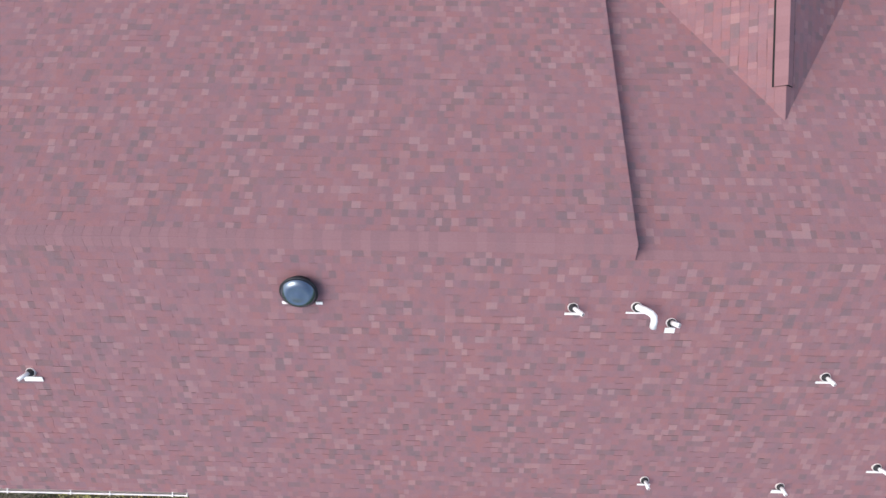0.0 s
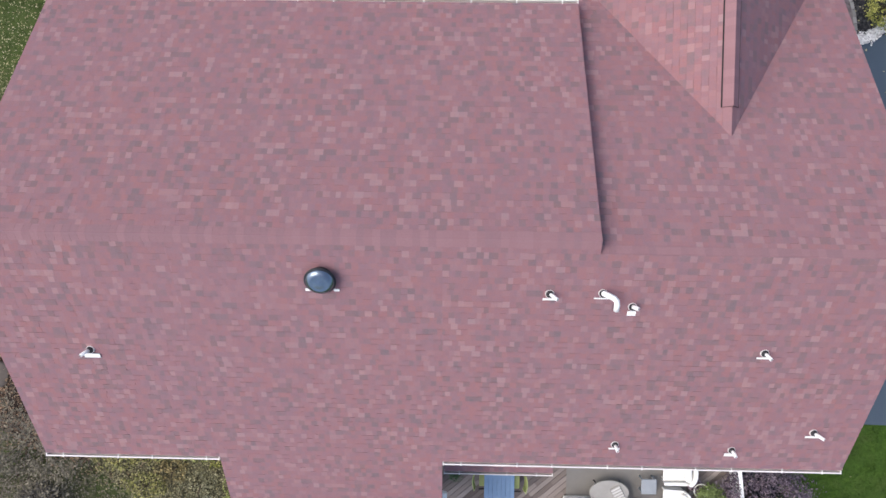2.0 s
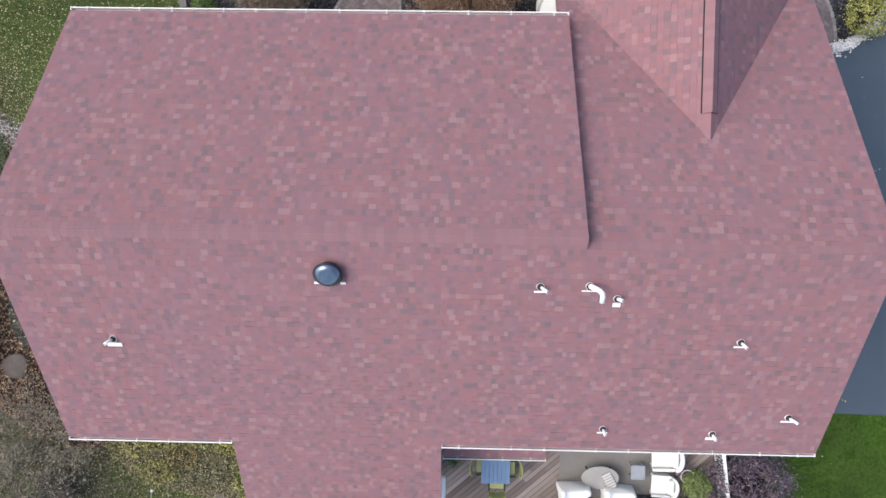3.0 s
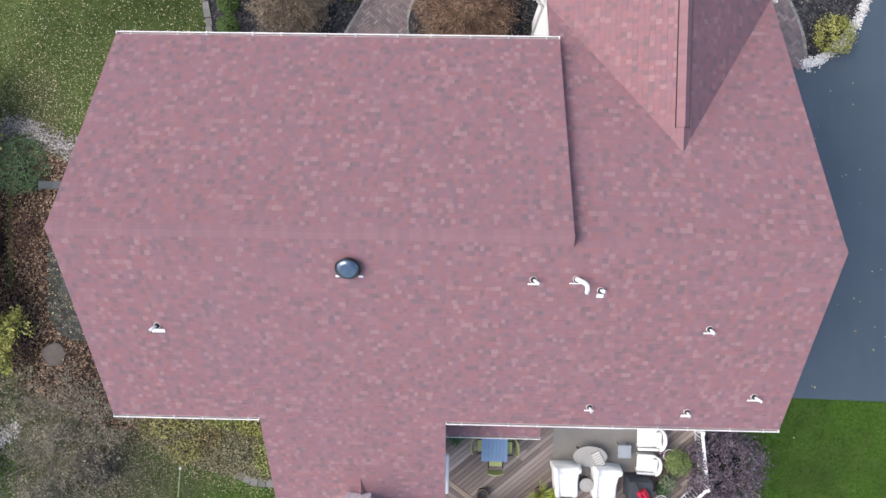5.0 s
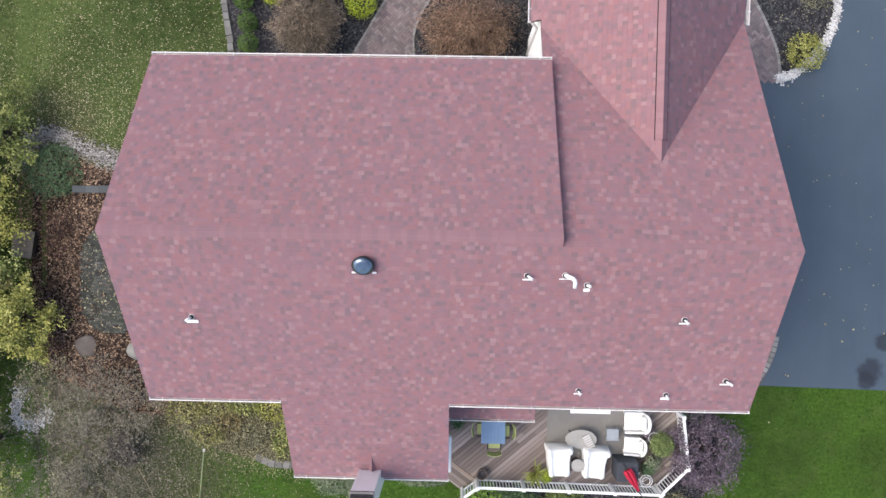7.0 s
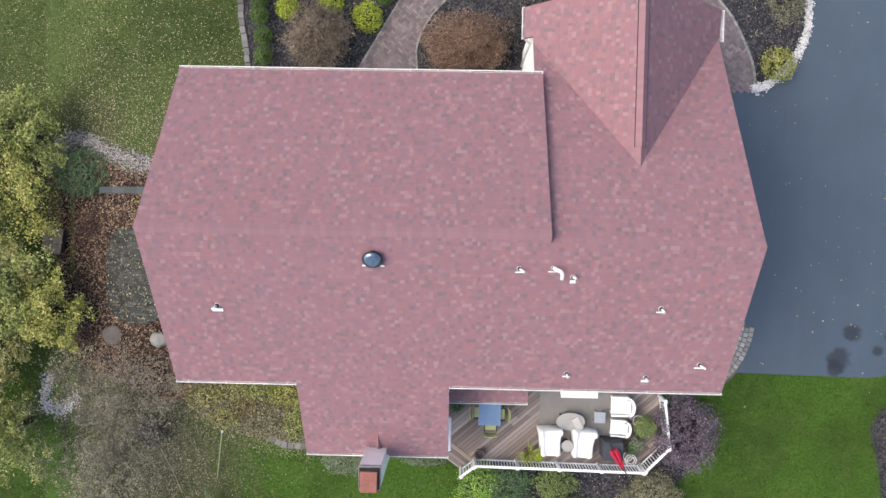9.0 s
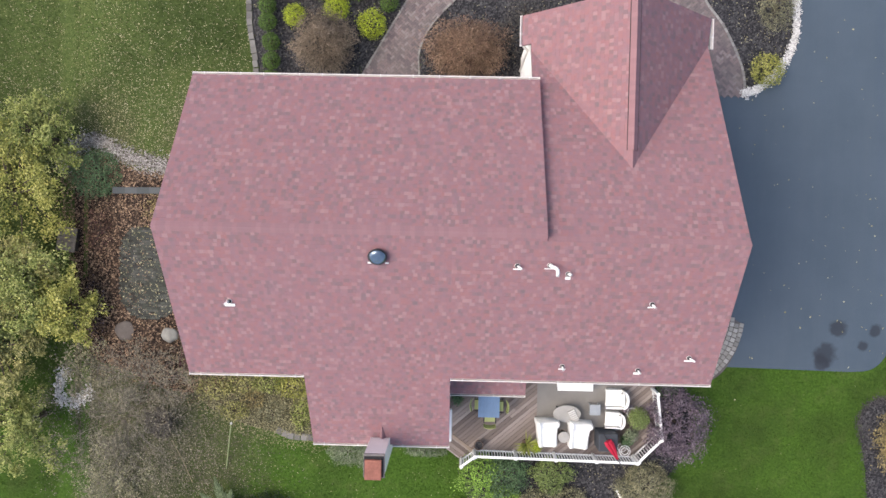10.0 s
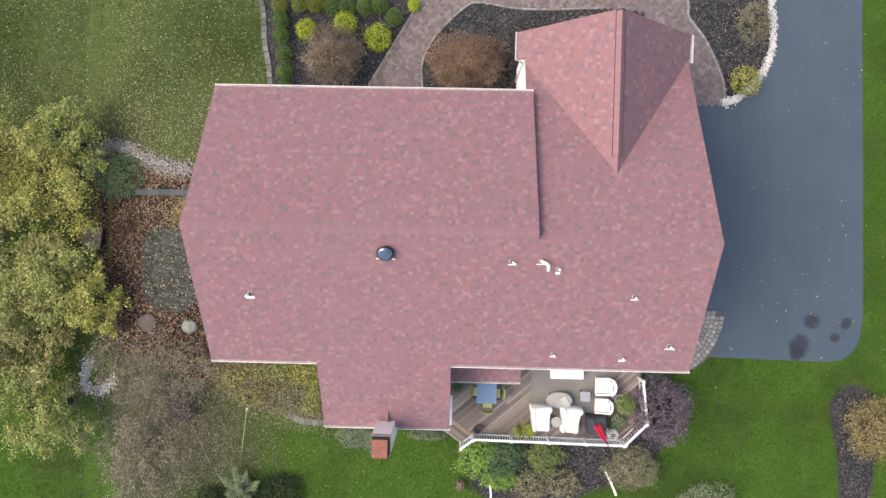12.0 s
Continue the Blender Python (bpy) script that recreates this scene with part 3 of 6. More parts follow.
DRIVE = [(10.2, 40), (17.5, 40), (17.52, 10.2), (17.85, 2.76), (18.11, -3.77)] + [tuple(p) for p in smooth_line([(18.1, -3.9), (17.9, -5.05), (17.3, -5.72), (16.4, -5.86)], 5)] + [(11.36, -5.77), (8.4, -5.7), (8.4, 5.46), (10.2, 5.46)]
drive = sheet("driveway", DRIVE, ASPHALT, "smooth dark blue-grey asphalt driveway with oil stains", "driveway", 0.03)

# brick walk along the front and down to the entrance
WALK_EDGE_L = smooth_line([(-4.3, 5.7), (-4.11, 6.16), (-3.25, 7.63), (-2.15, 9.52), (-1.7, 10.6), (-1.4, 12.5)], 6)
WALK_EDGE_R = smooth_line([(-1.75, 5.6), (-1.78, 6.20), (-1.78, 7.15), (-1.24, 8.29), (-0.01, 9.55), (0.74, 9.81), (2.75, 9.55), (6.0, 9.65)], 6)
SIDE_EDGE = smooth_line([(9.7, 10.8), (9.93, 9.83), (9.98, 9.3), (10.78, 8.23), (11.53, 6.63), (11.68, 5.46)], 6)
WALK = [tuple(p) for p in WALK_EDGE_L] + [(9.0, 12.5)] + [tuple(p) for p in SIDE_EDGE] + [(8.0, 5.46), (8.0, 9.5)] + [tuple(p) for p in reversed(WALK_EDGE_R)]
walk_path = sheet("walkway", WALK, BEDSAND, "mauve-grey herringbone brick paver walkway", "walkway", 0.035)

MULCH_L = [(-8.45, 4.6), (-8.45, 6.2), (-8.6, 7.0), (-8.75, 8.0), (-8.8, 9.3), (-9.0, 10.2), (-9.3, 12.5)] + [tuple(p) for p in reversed(WALK_EDGE_L)] + [(-4.3, 4.6)]
bed_entry = sheet("planting_bed", MULCH_L, MULCH, "dark mulched front bed between lawn and walk", "flower bed", 0.02)
MULCH_M = [tuple(p) for p in WALK_EDGE_R] + [(8.0, 9.6), (8.0, 6.4), (2.4, 4.6), (-1.75, 4.6)]
sheet("planting_bed", MULCH_M, MULCH, "dark mulched bed beside the garage", "flower bed", 0.02)
STONE_LINE = smooth_line([(13.4, 12.6), (13.64, 10.14), (13.84, 8.66), (13.68, 7.41), (13.12, 6.41), (12.40, 5.72), (11.74, 5.46)], 6)
MULCH_R = [tuple(p) for p in SIDE_EDGE] + [tuple(p) for p in reversed(STONE_LINE)]
bed_drive = sheet("planting_bed", MULCH_R, MULCH, "dark mulched island bed beside the driveway", "flower bed", 0.045)
MULCH_B = [tuple(p) for p in smooth_line([(0.2, -9.5), (0.42, -10.4), (0.66, -11.4), (1.3, -12.3), (3.0, -12.9), (5.1, -12.5), (6.86, -11.75), (8.2, -11.2), (9.6, -9.6), (9.9, -8.0), (9.4, -6.2)], 5)] + [(7.9, -5.4), (7.9, -9.0), (6.8, -9.2)]
sheet("planting_bed", MULCH_B, MULCH, "dark mulched bed along the deck", "flower bed", 0.02)
MULCH_I = [tuple(p) for p in smooth_line([(16.85, -7.9), (17.2, -7.2), (17.9, -6.95), (18.7, -7.4), (19.2, -8.6), (18.9, -10.2), (18.7, -12.2), (18.3, -14.5), (17.45, -14.4), (17.4, -12.2), (17.2, -10.0), (16.95, -8.6)], 4, True)]
sheet("planting_bed", MULCH_I, MULCH, "curved dark mulch bed in the lawn", "flower bed", 0.02)
LEAF_L = [tuple(p) for p in smooth_line([(-17.5, 2.3), (-15.5, 2.6), (-13.4, 1.9), (-9.0, 1.7), (-8.9, -3), (-8.9, -6.6), (-11.5, -7.4), (-14.2, -6.6), (-16.4, -6.0), (-17.3, -2.7), (-17.8, 0.4)], 4, True)]
bed_left = sheet("planting_bed", LEAF_L, LEAFMOULD, "brown leaf-covered side bed beside the house", "flower bed", 0.02)
BARE_BED = [tuple(p) for p in smooth_line([(-17.6, -6.2), (-14.5, -6.4), (-11.6, -7.0), (-10.9, -8.4), (-11.3, -10.4), (-12.4, -12.5), (-14.8, -14), (-16.6, -12.3), (-16.9, -9.6)], 5, True)]
LEAF_B = [tuple(p) for p in smooth_line([(-11.6, -6.0), (-8.9, -5.0), (-5.2, -5.0), (-5.2, -8.9), (-7.0, -9.05), (-8.9, -8.7), (-10.7, -7.8)], 4, True)]
bed_rear = sheet("planting_bed", LEAF_B, BEDSOIL, "bed behind the house covered with golden leaves", "flower bed", 0.025)

THIN_TURF = earth_mat("thin_turf", (0.032, 0.040, 0.018), (0.078, 0.086, 0.042), (0.16, 0.158, 0.09), 10, 0.7)
sheet("planting_bed", BARE_BED, THIN_TURF, "thin leaf-strewn soil under the bare bushes", "flower bed", 0.015)

PAVER = pieces_mat("brick_paver", [(0.0, (0.135, 0.108, 0.112)), (0.4, (0.180, 0.142, 0.144)), (0.75, (0.215, 0.162, 0.160)), (1.0, (0.26, 0.222, 0.215))], 0.9, (1.2, (0.13, 0.13, 0.12), 0.5), 60)
STONE = pieces_mat("grey_stone", [(0.0, (0.09, 0.085, 0.08)), (0.5, (0.14, 0.133, 0.127)), (1.0, (0.20, 0.192, 0.182))], 0.9, (2.0, (0.10, 0.10, 0.085), 0.4), 40)
CURB = pieces_mat("pale_curb_stone", [(0.0, (0.20, 0.19, 0.18)), (0.5, (0.27, 0.26, 0.245)), (1.0, (0.34, 0.33, 0.31))], 0.9, (2.0, (0.14, 0.13, 0.12), 0.4), 40)
PEBBLE = pieces_mat("white_pebble", [(0.0, (0.30, 0.29, 0.28)), (0.3, (0.50, 0.49, 0.47)), (1.0, (0.75, 0.74, 0.72))], 0.8, None, 50)


def block(ps, x, y, z, lx, ly, h, ang, bevel=0.008):
    """A paver or stone: a slab with a chamfered top."""
    c, s = math.cos(ang), math.sin(ang)
    vs = []
    for ins, zz in ((0, -h), (0, -bevel), (bevel, 0)):
        for a, b in ((-1, -1), (1, -1), (1, 1), (-1, 1)):
            px, py = a * (lx / 2 - ins), b * (ly / 2 - ins)
            vs.append((x + c * px - s * py, y + s * px + c * py, z + zz))
    fs = [(8, 9, 10, 11)] + [(4 * k + i, 4 * k + (i + 1) % 4, 4 * k + 4 + (i + 1) % 4, 4 * k + 4 + i) for k in (0, 1) for i in range(4)]
    ps.add(vs, fs)


def border(name, line, material, parent, size, gap, z, most=300, jitter=0.0, height=0.09, near=None):
    """A row of blocks along a line."""
    ps = Pieces(name, material, parent, near or (lambda c: True), most)
    rnd, carry = random.Random(len(line)), 0.0
    for p, q in zip(line, line[1:]):
        d = Vector(q[:2]) - Vector(p[:2])
        ang, s = math.atan2(d.y, d.x), carry
        while s < d.length:
            c = Vector(p[:2]) + d.normalized() * s
            block(ps, c.x + rnd.uniform(-jitter, jitter), c.y + rnd.uniform(-jitter, jitter), gz(c.x) + z + rnd.uniform(-0.01, 0.01), size[0], size[1] * rnd.uniform(0.9, 1.05), height, ang + rnd.uniform(-0.05, 0.05) * (1 + 4 * jitter), 0.012)
            s += size[0] + gap
        carry = s - d.length
    ps.done()


GRAVEL = pieces_mat("tan_gravel", [(0.0, (0.06, 0.05, 0.04)), (0.3, (0.17, 0.155, 0.14)), (0.7, (0.30, 0.285, 0.265)), (1.0, (0.5, 0.48, 0.45))], 0.85, None, 50)


def pebbles(name, line, width, n, parent, size=(0.05, 0.13), seed=3, near=None, most=300, z=0.0, material=None):
    """Rounded white stones heaped along a line."""
    ps = Pieces(name, material or PEBBLE, parent, near, most)
    rnd = random.Random(seed)
    for k in range(n):
        u = rnd.random() * (len(line) - 1)
        i = int(u)
        p = Vector(line[i][:2]).lerp(Vector(line[min(i + 1, len(line) - 1)][:2]), u - i)
        p += Vector((rnd.gauss(0, width * 0.4), rnd.gauss(0, width * 0.4)))
        r = rnd.uniform(*size) / 2
        zz = gz(p.x) + z + rnd.uniform(0.02, 0.06)
        ang = rnd.random() * 6.28
        e = rnd.uniform(0.6, 1.0)
        ring = [(p.x + r * math.cos(a + ang), p.y + r * e * math.sin(a + ang)) for a in [k2 * math.pi / 3 for k2 in range(6)]]
        vs = [(x, y, zz - r * 0.5) for x, y in ring] + [(p.x + (x - p.x) * 0.6, p.y + (y - p.y) * 0.6, zz + r * 0.45) for x, y in ring]
        ps.add(vs, [(6, 7, 8, 9, 10, 11)] + [(i2, (i2 + 1) % 6, 6 + (i2 + 1) % 6, 6 + i2) for i2 in range(6)])
    ps.done()


# white stone band round the island bed, and along the side bed
pebbles("pebble", [(p.x - 0.14, p.y + 0.10) for p in STONE_LINE], 0.20, 3000, bed_drive, (0.035, 0.10), 3, lambda c: c.y < 7.6, 250, 0.04)
SIDE_STONES = smooth_line([(-17.7, 2.2), (-17.25, 3.0), (-16.1, 3.3), (-14.9, 2.85), (-13.4, 2.3), (-12.0, 2.1), (-9.2, 2.0)], 6)
pebbles("pebble", SIDE_STONES, 0.5, 5200, bed_left, (0.035, 0.09), 4, lambda c: c.x > -14.0 and c.x < -12.0, 200, 0.02, GRAVEL)
pebbles("pebble", smooth_line([(-17.6, -7.0), (-17.9, -7.7), (-17.7, -8.4), (-16.8, -8.3), (-16.3, -7.8)], 5), 0.4, 800, bed_left, (0.05, 0.12), 5, None, 300, 0.0, PEBBLE)
border("edging_brick", SIDE_EDGE, CURB, walk_path, (0.2, 0.1), 0.012, 0.075)
border("edging_brick", WALK_EDGE_L, CURB, walk_path, (0.2, 0.09), 0.012, 0.065)
border("edging_brick", WALK_EDGE_R, CURB, walk_path, (0.2, 0.09), 0.012, 0.065)
border("edging_stone", smooth_line([(-9.4, 12), (-9.07, 9.79), (-8.95, 9.29), (-8.87, 8.04), (-8.70, 7.04), (-8.58, 6.11), (-8.5, 4.8)], 6), STONE, bed_entry, (0.28, 0.24), 0.015, 0.08, jitter=0.015, height=0.18)
border("edging_stone", smooth_line([(-7.43, -8.95), (-6.78, -9.18), (-5.0, -9.2)], 4), STONE, bed_rear, (0.26, 0.28), 0.015, 0.05, jitter=0.015, height=0.16)


# ---- plants ----
def leaf_mat(name, stops, rough=0.6, trans=0.25):
    m, t, b = mat(name, rough, 0, 0.25)
    c = ramp(t, piece_random(t), stops)
    c = mixc(t, 0.3, c, ramp(t, noise_tex(t, coords(t), 1.3, 4), [(0.3, stops[0][1]), (0.7, stops[-1][1])]))
    t.links.new(c, b.inputs["Base Color"])
    return m


def tone(c, f):
    return tuple(min(1.0, v * f) for v in c)


def leaves(base, spread=0.45, other=None):
    other = other or base
    return [(0.0, tone(base, 1 - spread)), (0.45, base), (0.8, tone(other, 1 + spread * 0.6)), (1.0, tone(other, 1 + spread * 1.3))]


BARK = simple("bark", (0.09, 0.07, 0.055), 0.95, 0.35, 8, 40)
TWIG = simple("grey_twig", (0.21, 0.185, 0.155), 0.95, 0.3, 8, 40)
YELLOW_GREEN = leaf_mat("yellow_green_leaf", [(0.0, (0.065, 0.085, 0.016)), (0.35, (0.205, 0.225, 0.038)), (0.7, (0.36, 0.355, 0.075)), (1.0, (0.55, 0.52, 0.18))])
LIMEGOLD = leaf_mat("green_gold_leaf", [(0.0, (0.075, 0.105, 0.022)), (0.35, (0.165, 0.215, 0.045)), (0.7, (0.30, 0.33, 0.085)), (1.0, (0.50, 0.50, 0.20))])
OLIVE_GOLD = leaf_mat("olive_gold_leaf", [(0.0, (0.07, 0.08, 0.024)), (0.35, (0.205, 0.205, 0.055)), (0.7, (0.34, 0.325, 0.10)), (1.0, (0.52, 0.48, 0.22))])
CHARTREUSE = leaf_mat("chartreuse_leaf", leaves((0.33, 0.40, 0.035), 0.4))
BOXWOOD = leaf_mat("boxwood_leaf", leaves((0.075, 0.130, 0.026), 0.5))
BOX_GOLD = leaf_mat("olive_boxwood_leaf", leaves((0.14, 0.165, 0.026), 0.45))
RUSSET = leaf_mat("russet_maple_leaf", [(0.0, (0.075, 0.050, 0.034)), (0.35, (0.205, 0.128, 0.088)), (0.7, (0.34, 0.205, 0.155)), (1.0, (0.46, 0.33, 0.22))])
TAN = leaf_mat("tan_maple_leaf", [(0.0, (0.065, 0.050, 0.038)), (0.35, (0.175, 0.135, 0.100)), (0.75, (0.30, 0.235, 0.175)), (1.0, (0.42, 0.34, 0.25))])
PURPLE = leaf_mat("purple_leaf", [(0.0, (0.030, 0.020, 0.032)), (0.4, (0.105, 0.074, 0.102)), (0.8, (0.19, 0.145, 0.185)), (1.0, (0.29, 0.24, 0.265))])
OLIVE = leaf_mat("olive_leaf", [(0.0, (0.055, 0.056, 0.030)), (0.4, (0.155, 0.150, 0.080)), (0.8, (0.275, 0.262, 0.150)), (1.0, (0.42, 0.40, 0.26))])
GREENOLIVE = leaf_mat("green_olive_leaf", leaves((0.15, 0.195, 0.065), 0.5))
DEEPGREEN = leaf_mat("deep_green_leaf", leaves((0.026, 0.046, 0.018), 0.5))
HOSTA = leaf_mat("fresh_green_leaf", leaves((0.16, 0.27, 0.045), 0.5, (0.21, 0.34, 0.065)))
JUNIPER = leaf_mat("dark_green_leaf", leaves((0.088, 0.145, 0.068), 0.55))
BURGUNDY = leaf_mat("burgundy_leaf", [(0.0, (0.022, 0.012, 0.012)), (0.5, (0.075, 0.032, 0.034)), (1.0, (0.16, 0.075, 0.065))])
CONIFER = leaf_mat("conifer_needle", leaves((0.17, 0.215, 0.115), 0.5))
SAGE = leaf_mat("grey_green_leaf", leaves((0.19, 0.225, 0.14), 0.45))
GOLD = leaf_mat("golden_brown_leaf", leaves((0.175, 0.137, 0.058), 0.5, (0.27, 0.22, 0.10)))
DUSKY = leaf_mat("dusky_leaf", [(0.0, (0.025, 0.024, 0.020)), (0.5, (0.075, 0.068, 0.058)), (1.0, (0.17, 0.15, 0.13))])
BAREGREY = leaf_mat("dry_leaf", [(0.0, (0.046, 0.040, 0.028)), (0.5, (0.130, 0.116, 0.080)), (1.0, (0.30, 0.27, 0.20))])


class Leaves:
    """Collects small bent leaf blades for one crown."""

    def __init__(self):
        self.v, self.f = [], []

    def add(self, c, n, size, rnd, narrow=0.6, axis=None):
        n = n.normalized()
        if axis is None:
            a = n.orthogonal().normalized()
            a.rotate(Matrix.Rotation(rnd.random() * 6.283, 3, n))
        else:
            a = (axis - n * axis.dot(n)).normalized()
        b = n.cross(a)
        k = len(self.v)
        l, w = size * 0.5, size * 0.5 * narrow
        self.v += [c - a * l, c + b * w + n * w * 0.25, c + a * l - n * l * 0.2, c - b * w + n * w * 0.25]
        self.f.append((k, k + 1, k + 2, k + 3))

    def done(self, name, material, parent, label=""):
        return put(name, mesh_from(name, self.v, self.f, material), parent, label)


def lumpy(d, seed, amount):
    return 1 + amount * (noise.noise(d * 1.7 + Vector((seed, 0, 0))) + 0.6 * noise.noise(d * 4.1 + Vector((0, seed, 0))))


def shrub(name, label, category, x, y, rx, ry, h, material, n, size, seed=1, lump=0.22, group="", narrow=0.6, thin=0.0, stems=5, low=0.05, wood=None, depth=0.28, tip=0.8, weep=False):
    """A bush: stems from the ground, and a crown of many small leaves with an uneven outline and gaps."""
    rnd = random.Random(seed)
    z0 = gz(x)
    b = thing(name, label, category, Matrix.Translation((x, y, z0)), group)
    for k in range(stems):
        a = 6.283 * k / stems + rnd.random()
        r = rnd.uniform(0.35, 0.75)
        bm = tube([(0.04 * math.cos(a), 0.04 * math.sin(a), 0), (rx * r * 0.35 * math.cos(a), ry * r * 0.35 * math.sin(a), h * 0.45), (rx * r * math.cos(a), ry * r * math.sin(a), h * 0.8)], [0.03, 0.022, 0.008], 5)
        part("stem", bm, wood or BARK, b)
    cz, hz = h * (0.5 + low), h * (0.5 - low)
    ls = Leaves()
    k = 0
    while k < n:
        d = Vector((rnd.gauss(0, 1), rnd.gauss(0, 1), rnd.gauss(0.25, 1))).normalized()
        s = lumpy(d, seed, lump)
        if thin and noise.noise(d * 5 + Vector((seed, seed, 0))) < thin - 0.5:
            k += 1
            continue
        rr = s * (1 - depth * rnd.random() ** 1.5)
        if rnd.random() < 0.24:
            rr *= rnd.uniform(1.0, 1.22)
        c = Vector((d.x * rx * rr, d.y * ry * rr, cz + d.z * hz * rr))
        if c.z > 0.02:
            nn = d + Vector((rnd.gauss(0, tip), rnd.gauss(0, tip), rnd.gauss(0.3, tip)))
            hang = Vector((d.x + rnd.gauss(0, 0.25), d.y + rnd.gauss(0, 0.25), -0.5)) if weep else None
            ls.add(c, nn, size * rnd.uniform(0.6, 1.3), rnd, narrow, hang)
        k += 1
    ls.done("foliage", material, b)
    return b


def tree(label, x, y, h, r, material, n, size, seed):
    """A broad tree: tapered trunk, limbs, and leaf clumps at the ends of the limbs."""
    rnd = random.Random(seed)
    t = thing("tree", label, "tree", Matrix.Translation((x, y, gz(x))), "side yard trees")
    part("trunk", tube([(0, 0, -0.1), (0.05, 0.03, h * 0.3), (0.0, 0.06, h * 0.55)], [0.16, 0.12, 0.08], 9), BARK, t, "", True)
    ls = Leaves()
    ends = []
    for k in range(30):
        a = 6.283 * k / 17 * 2.4 + rnd.random() * 0.6
        q = r * rnd.uniform(0.15, 1.0)
        e = Vector((q * math.cos(a), q * math.sin(a), h * rnd.uniform(0.55, 0.98) - 0.35 * q))
        fork = Vector((e.x * 0.5, e.y * 0.5, e.z * 0.8))
        limb = part("limb", tube([(0.02, 0.03, h * rnd.uniform(0.25, 0.5)), fork, e], [0.055, 0.035, 0.01], 5), BARK, t)
        ends.append((e, rnd.uniform(0.4, 0.8) * r * 0.34))
        for _ in range(3):
            f = e + Vector((rnd.gauss(0, 0.3), rnd.gauss(0, 0.3), rnd.gauss(0, 0.16))) * r * 0.5
            ends.append((f, rnd.uniform(0.25, 0.6) * r * 0.34))
        f = ends[-1][0]
        part("twig", tube([fork, fork.lerp(f, 0.5) + Vector((0, 0, 0.08)), f], [0.02, 0.013, 0.005], 4), BARK, limb)
    for k in range(n):
        e, q = rnd.choice(ends)
        d = Vector((rnd.gauss(0, 1), rnd.gauss(0, 1), rnd.gauss(0.1, 0.7))).normalized()
        c = e + d * q * lumpy(d, seed + q * 9, 0.5) * rnd.random() ** 0.45 * (1.45 if rnd.random() < 0.3 else 1.0)
        ls.add(c, d * 0.6 + Vector((rnd.gauss(0, 0.6), rnd.gauss(0, 0.6), 0.8)), size * rnd.uniform(0.55, 1.3), rnd, 0.55)
    ls.done("crown", material, t)
    return t


# yellowing trees along the side yard
for k, (x, y, h, r) in enumerate(((-18.0, 3.3, 3.2, 1.8), (-18.9, 0.9, 4.2, 2.3), (-18.5, -2.2, 3.2, 1.4), (-18.6, -3.0, 4.2, 2.3), (-16.7, -4.0, 3.2, 1.5), (-19.7, -5.7, 4.0, 1.9), (-18.6, -9.0, 3.6, 1.9), (-21.0, 2.6, 4.4, 2.6), (-21.4, -2.0, 4.6, 2.6), (-21.5, -6.5, 4.4, 2.6))):
    tree("broad tree with yellowing green autumn leaves", x, y, h, r, (LIMEGOLD, YELLOW_GREEN, OLIVE_GOLD)[k % 3], 8500, 0.115, 20 + k)


def bare_bush(label, x, y, r, h, seed, n, material, nleaf):
    """A nearly leafless bush: many fine forking twigs, a few dry leaves."""
    rnd = random.Random(seed)
    b = thing("bare_bush", label, "bush", Matrix.Translation((x, y, gz(x))), "bare bushes")
    vs, fs = [], []
    ls = Leaves()

    def twig(p, d, length, w, depth):
        q = p + d * length
        s = d.orthogonal().normalized() * w
        u = d.cross(s).normalized() * w
        k = len(vs)
        vs.extend([p + s, p - s * 0.5 + u, p - s * 0.5 - u, q])
        fs.extend([(k, k + 1, k + 3), (k + 1, k + 2, k + 3), (k + 2, k, k + 3)])
        if rnd.random() < nleaf:
            ls.add(q + Vector((rnd.gauss(0, 0.05), rnd.gauss(0, 0.05), 0)), Vector((rnd.gauss(0, 0.5), rnd.gauss(0, 0.5), 1)), rnd.uniform(0.05, 0.11), rnd)
        if depth:
            for _ in range(3):
                e = (d + Vector((rnd.gauss(0, 0.55), rnd.gauss(0, 0.55), rnd.gauss(0.0, 0.3)))).normalized()
                twig(p + d * length * rnd.uniform(0.45, 1.0), e, length * rnd.uniform(0.5, 0.78), w * 0.58, depth - 1)

    for k in range(n):
        a = rnd.random() * 6.283
        e = rnd.uniform(0.2, 1.2)
        d = Vector((math.cos(a) * e * r / h, math.sin(a) * e * r / h, 1)).normalized()
        twig(Vector((math.cos(a) * 0.15, math.sin(a) * 0.15, 0)), d, math.hypot(r * e, h) * 0.44, 0.018, 4)
    put("branchwork", mesh_from("branchwork", vs, fs, TWIG), b)
    ls.done("foliage", material, b, "few dry grey-green leaves")
    return b


bare_bush("large grey leafless bush with fine twigs", -14.3, -8.6, 3.2, 1.7, 31, 30, BAREGREY, 0.8)
bare_bush("grey leafless bush with a few dry leaves", -13.0, -6.8, 2.0, 1.3, 32, 18, BAREGREY, 0.8)
bare_bush("grey-green leafless bush at the lawn's edge", -14.6, -11.4, 2.6, 1.4, 33, 24, OLIVE, 0.8)
bare_bush("brown leafless bush among dry leaves", -15.9, -6.4, 1.2, 1.3, 34, 16, OLIVE, 0.5)
shrub("bush", "small dark brown twiggy bush", "bush", -12.35, -8.6, 0.6, 0.6, 0.9, DUSKY, 1700, 0.08, 35, 0.3)

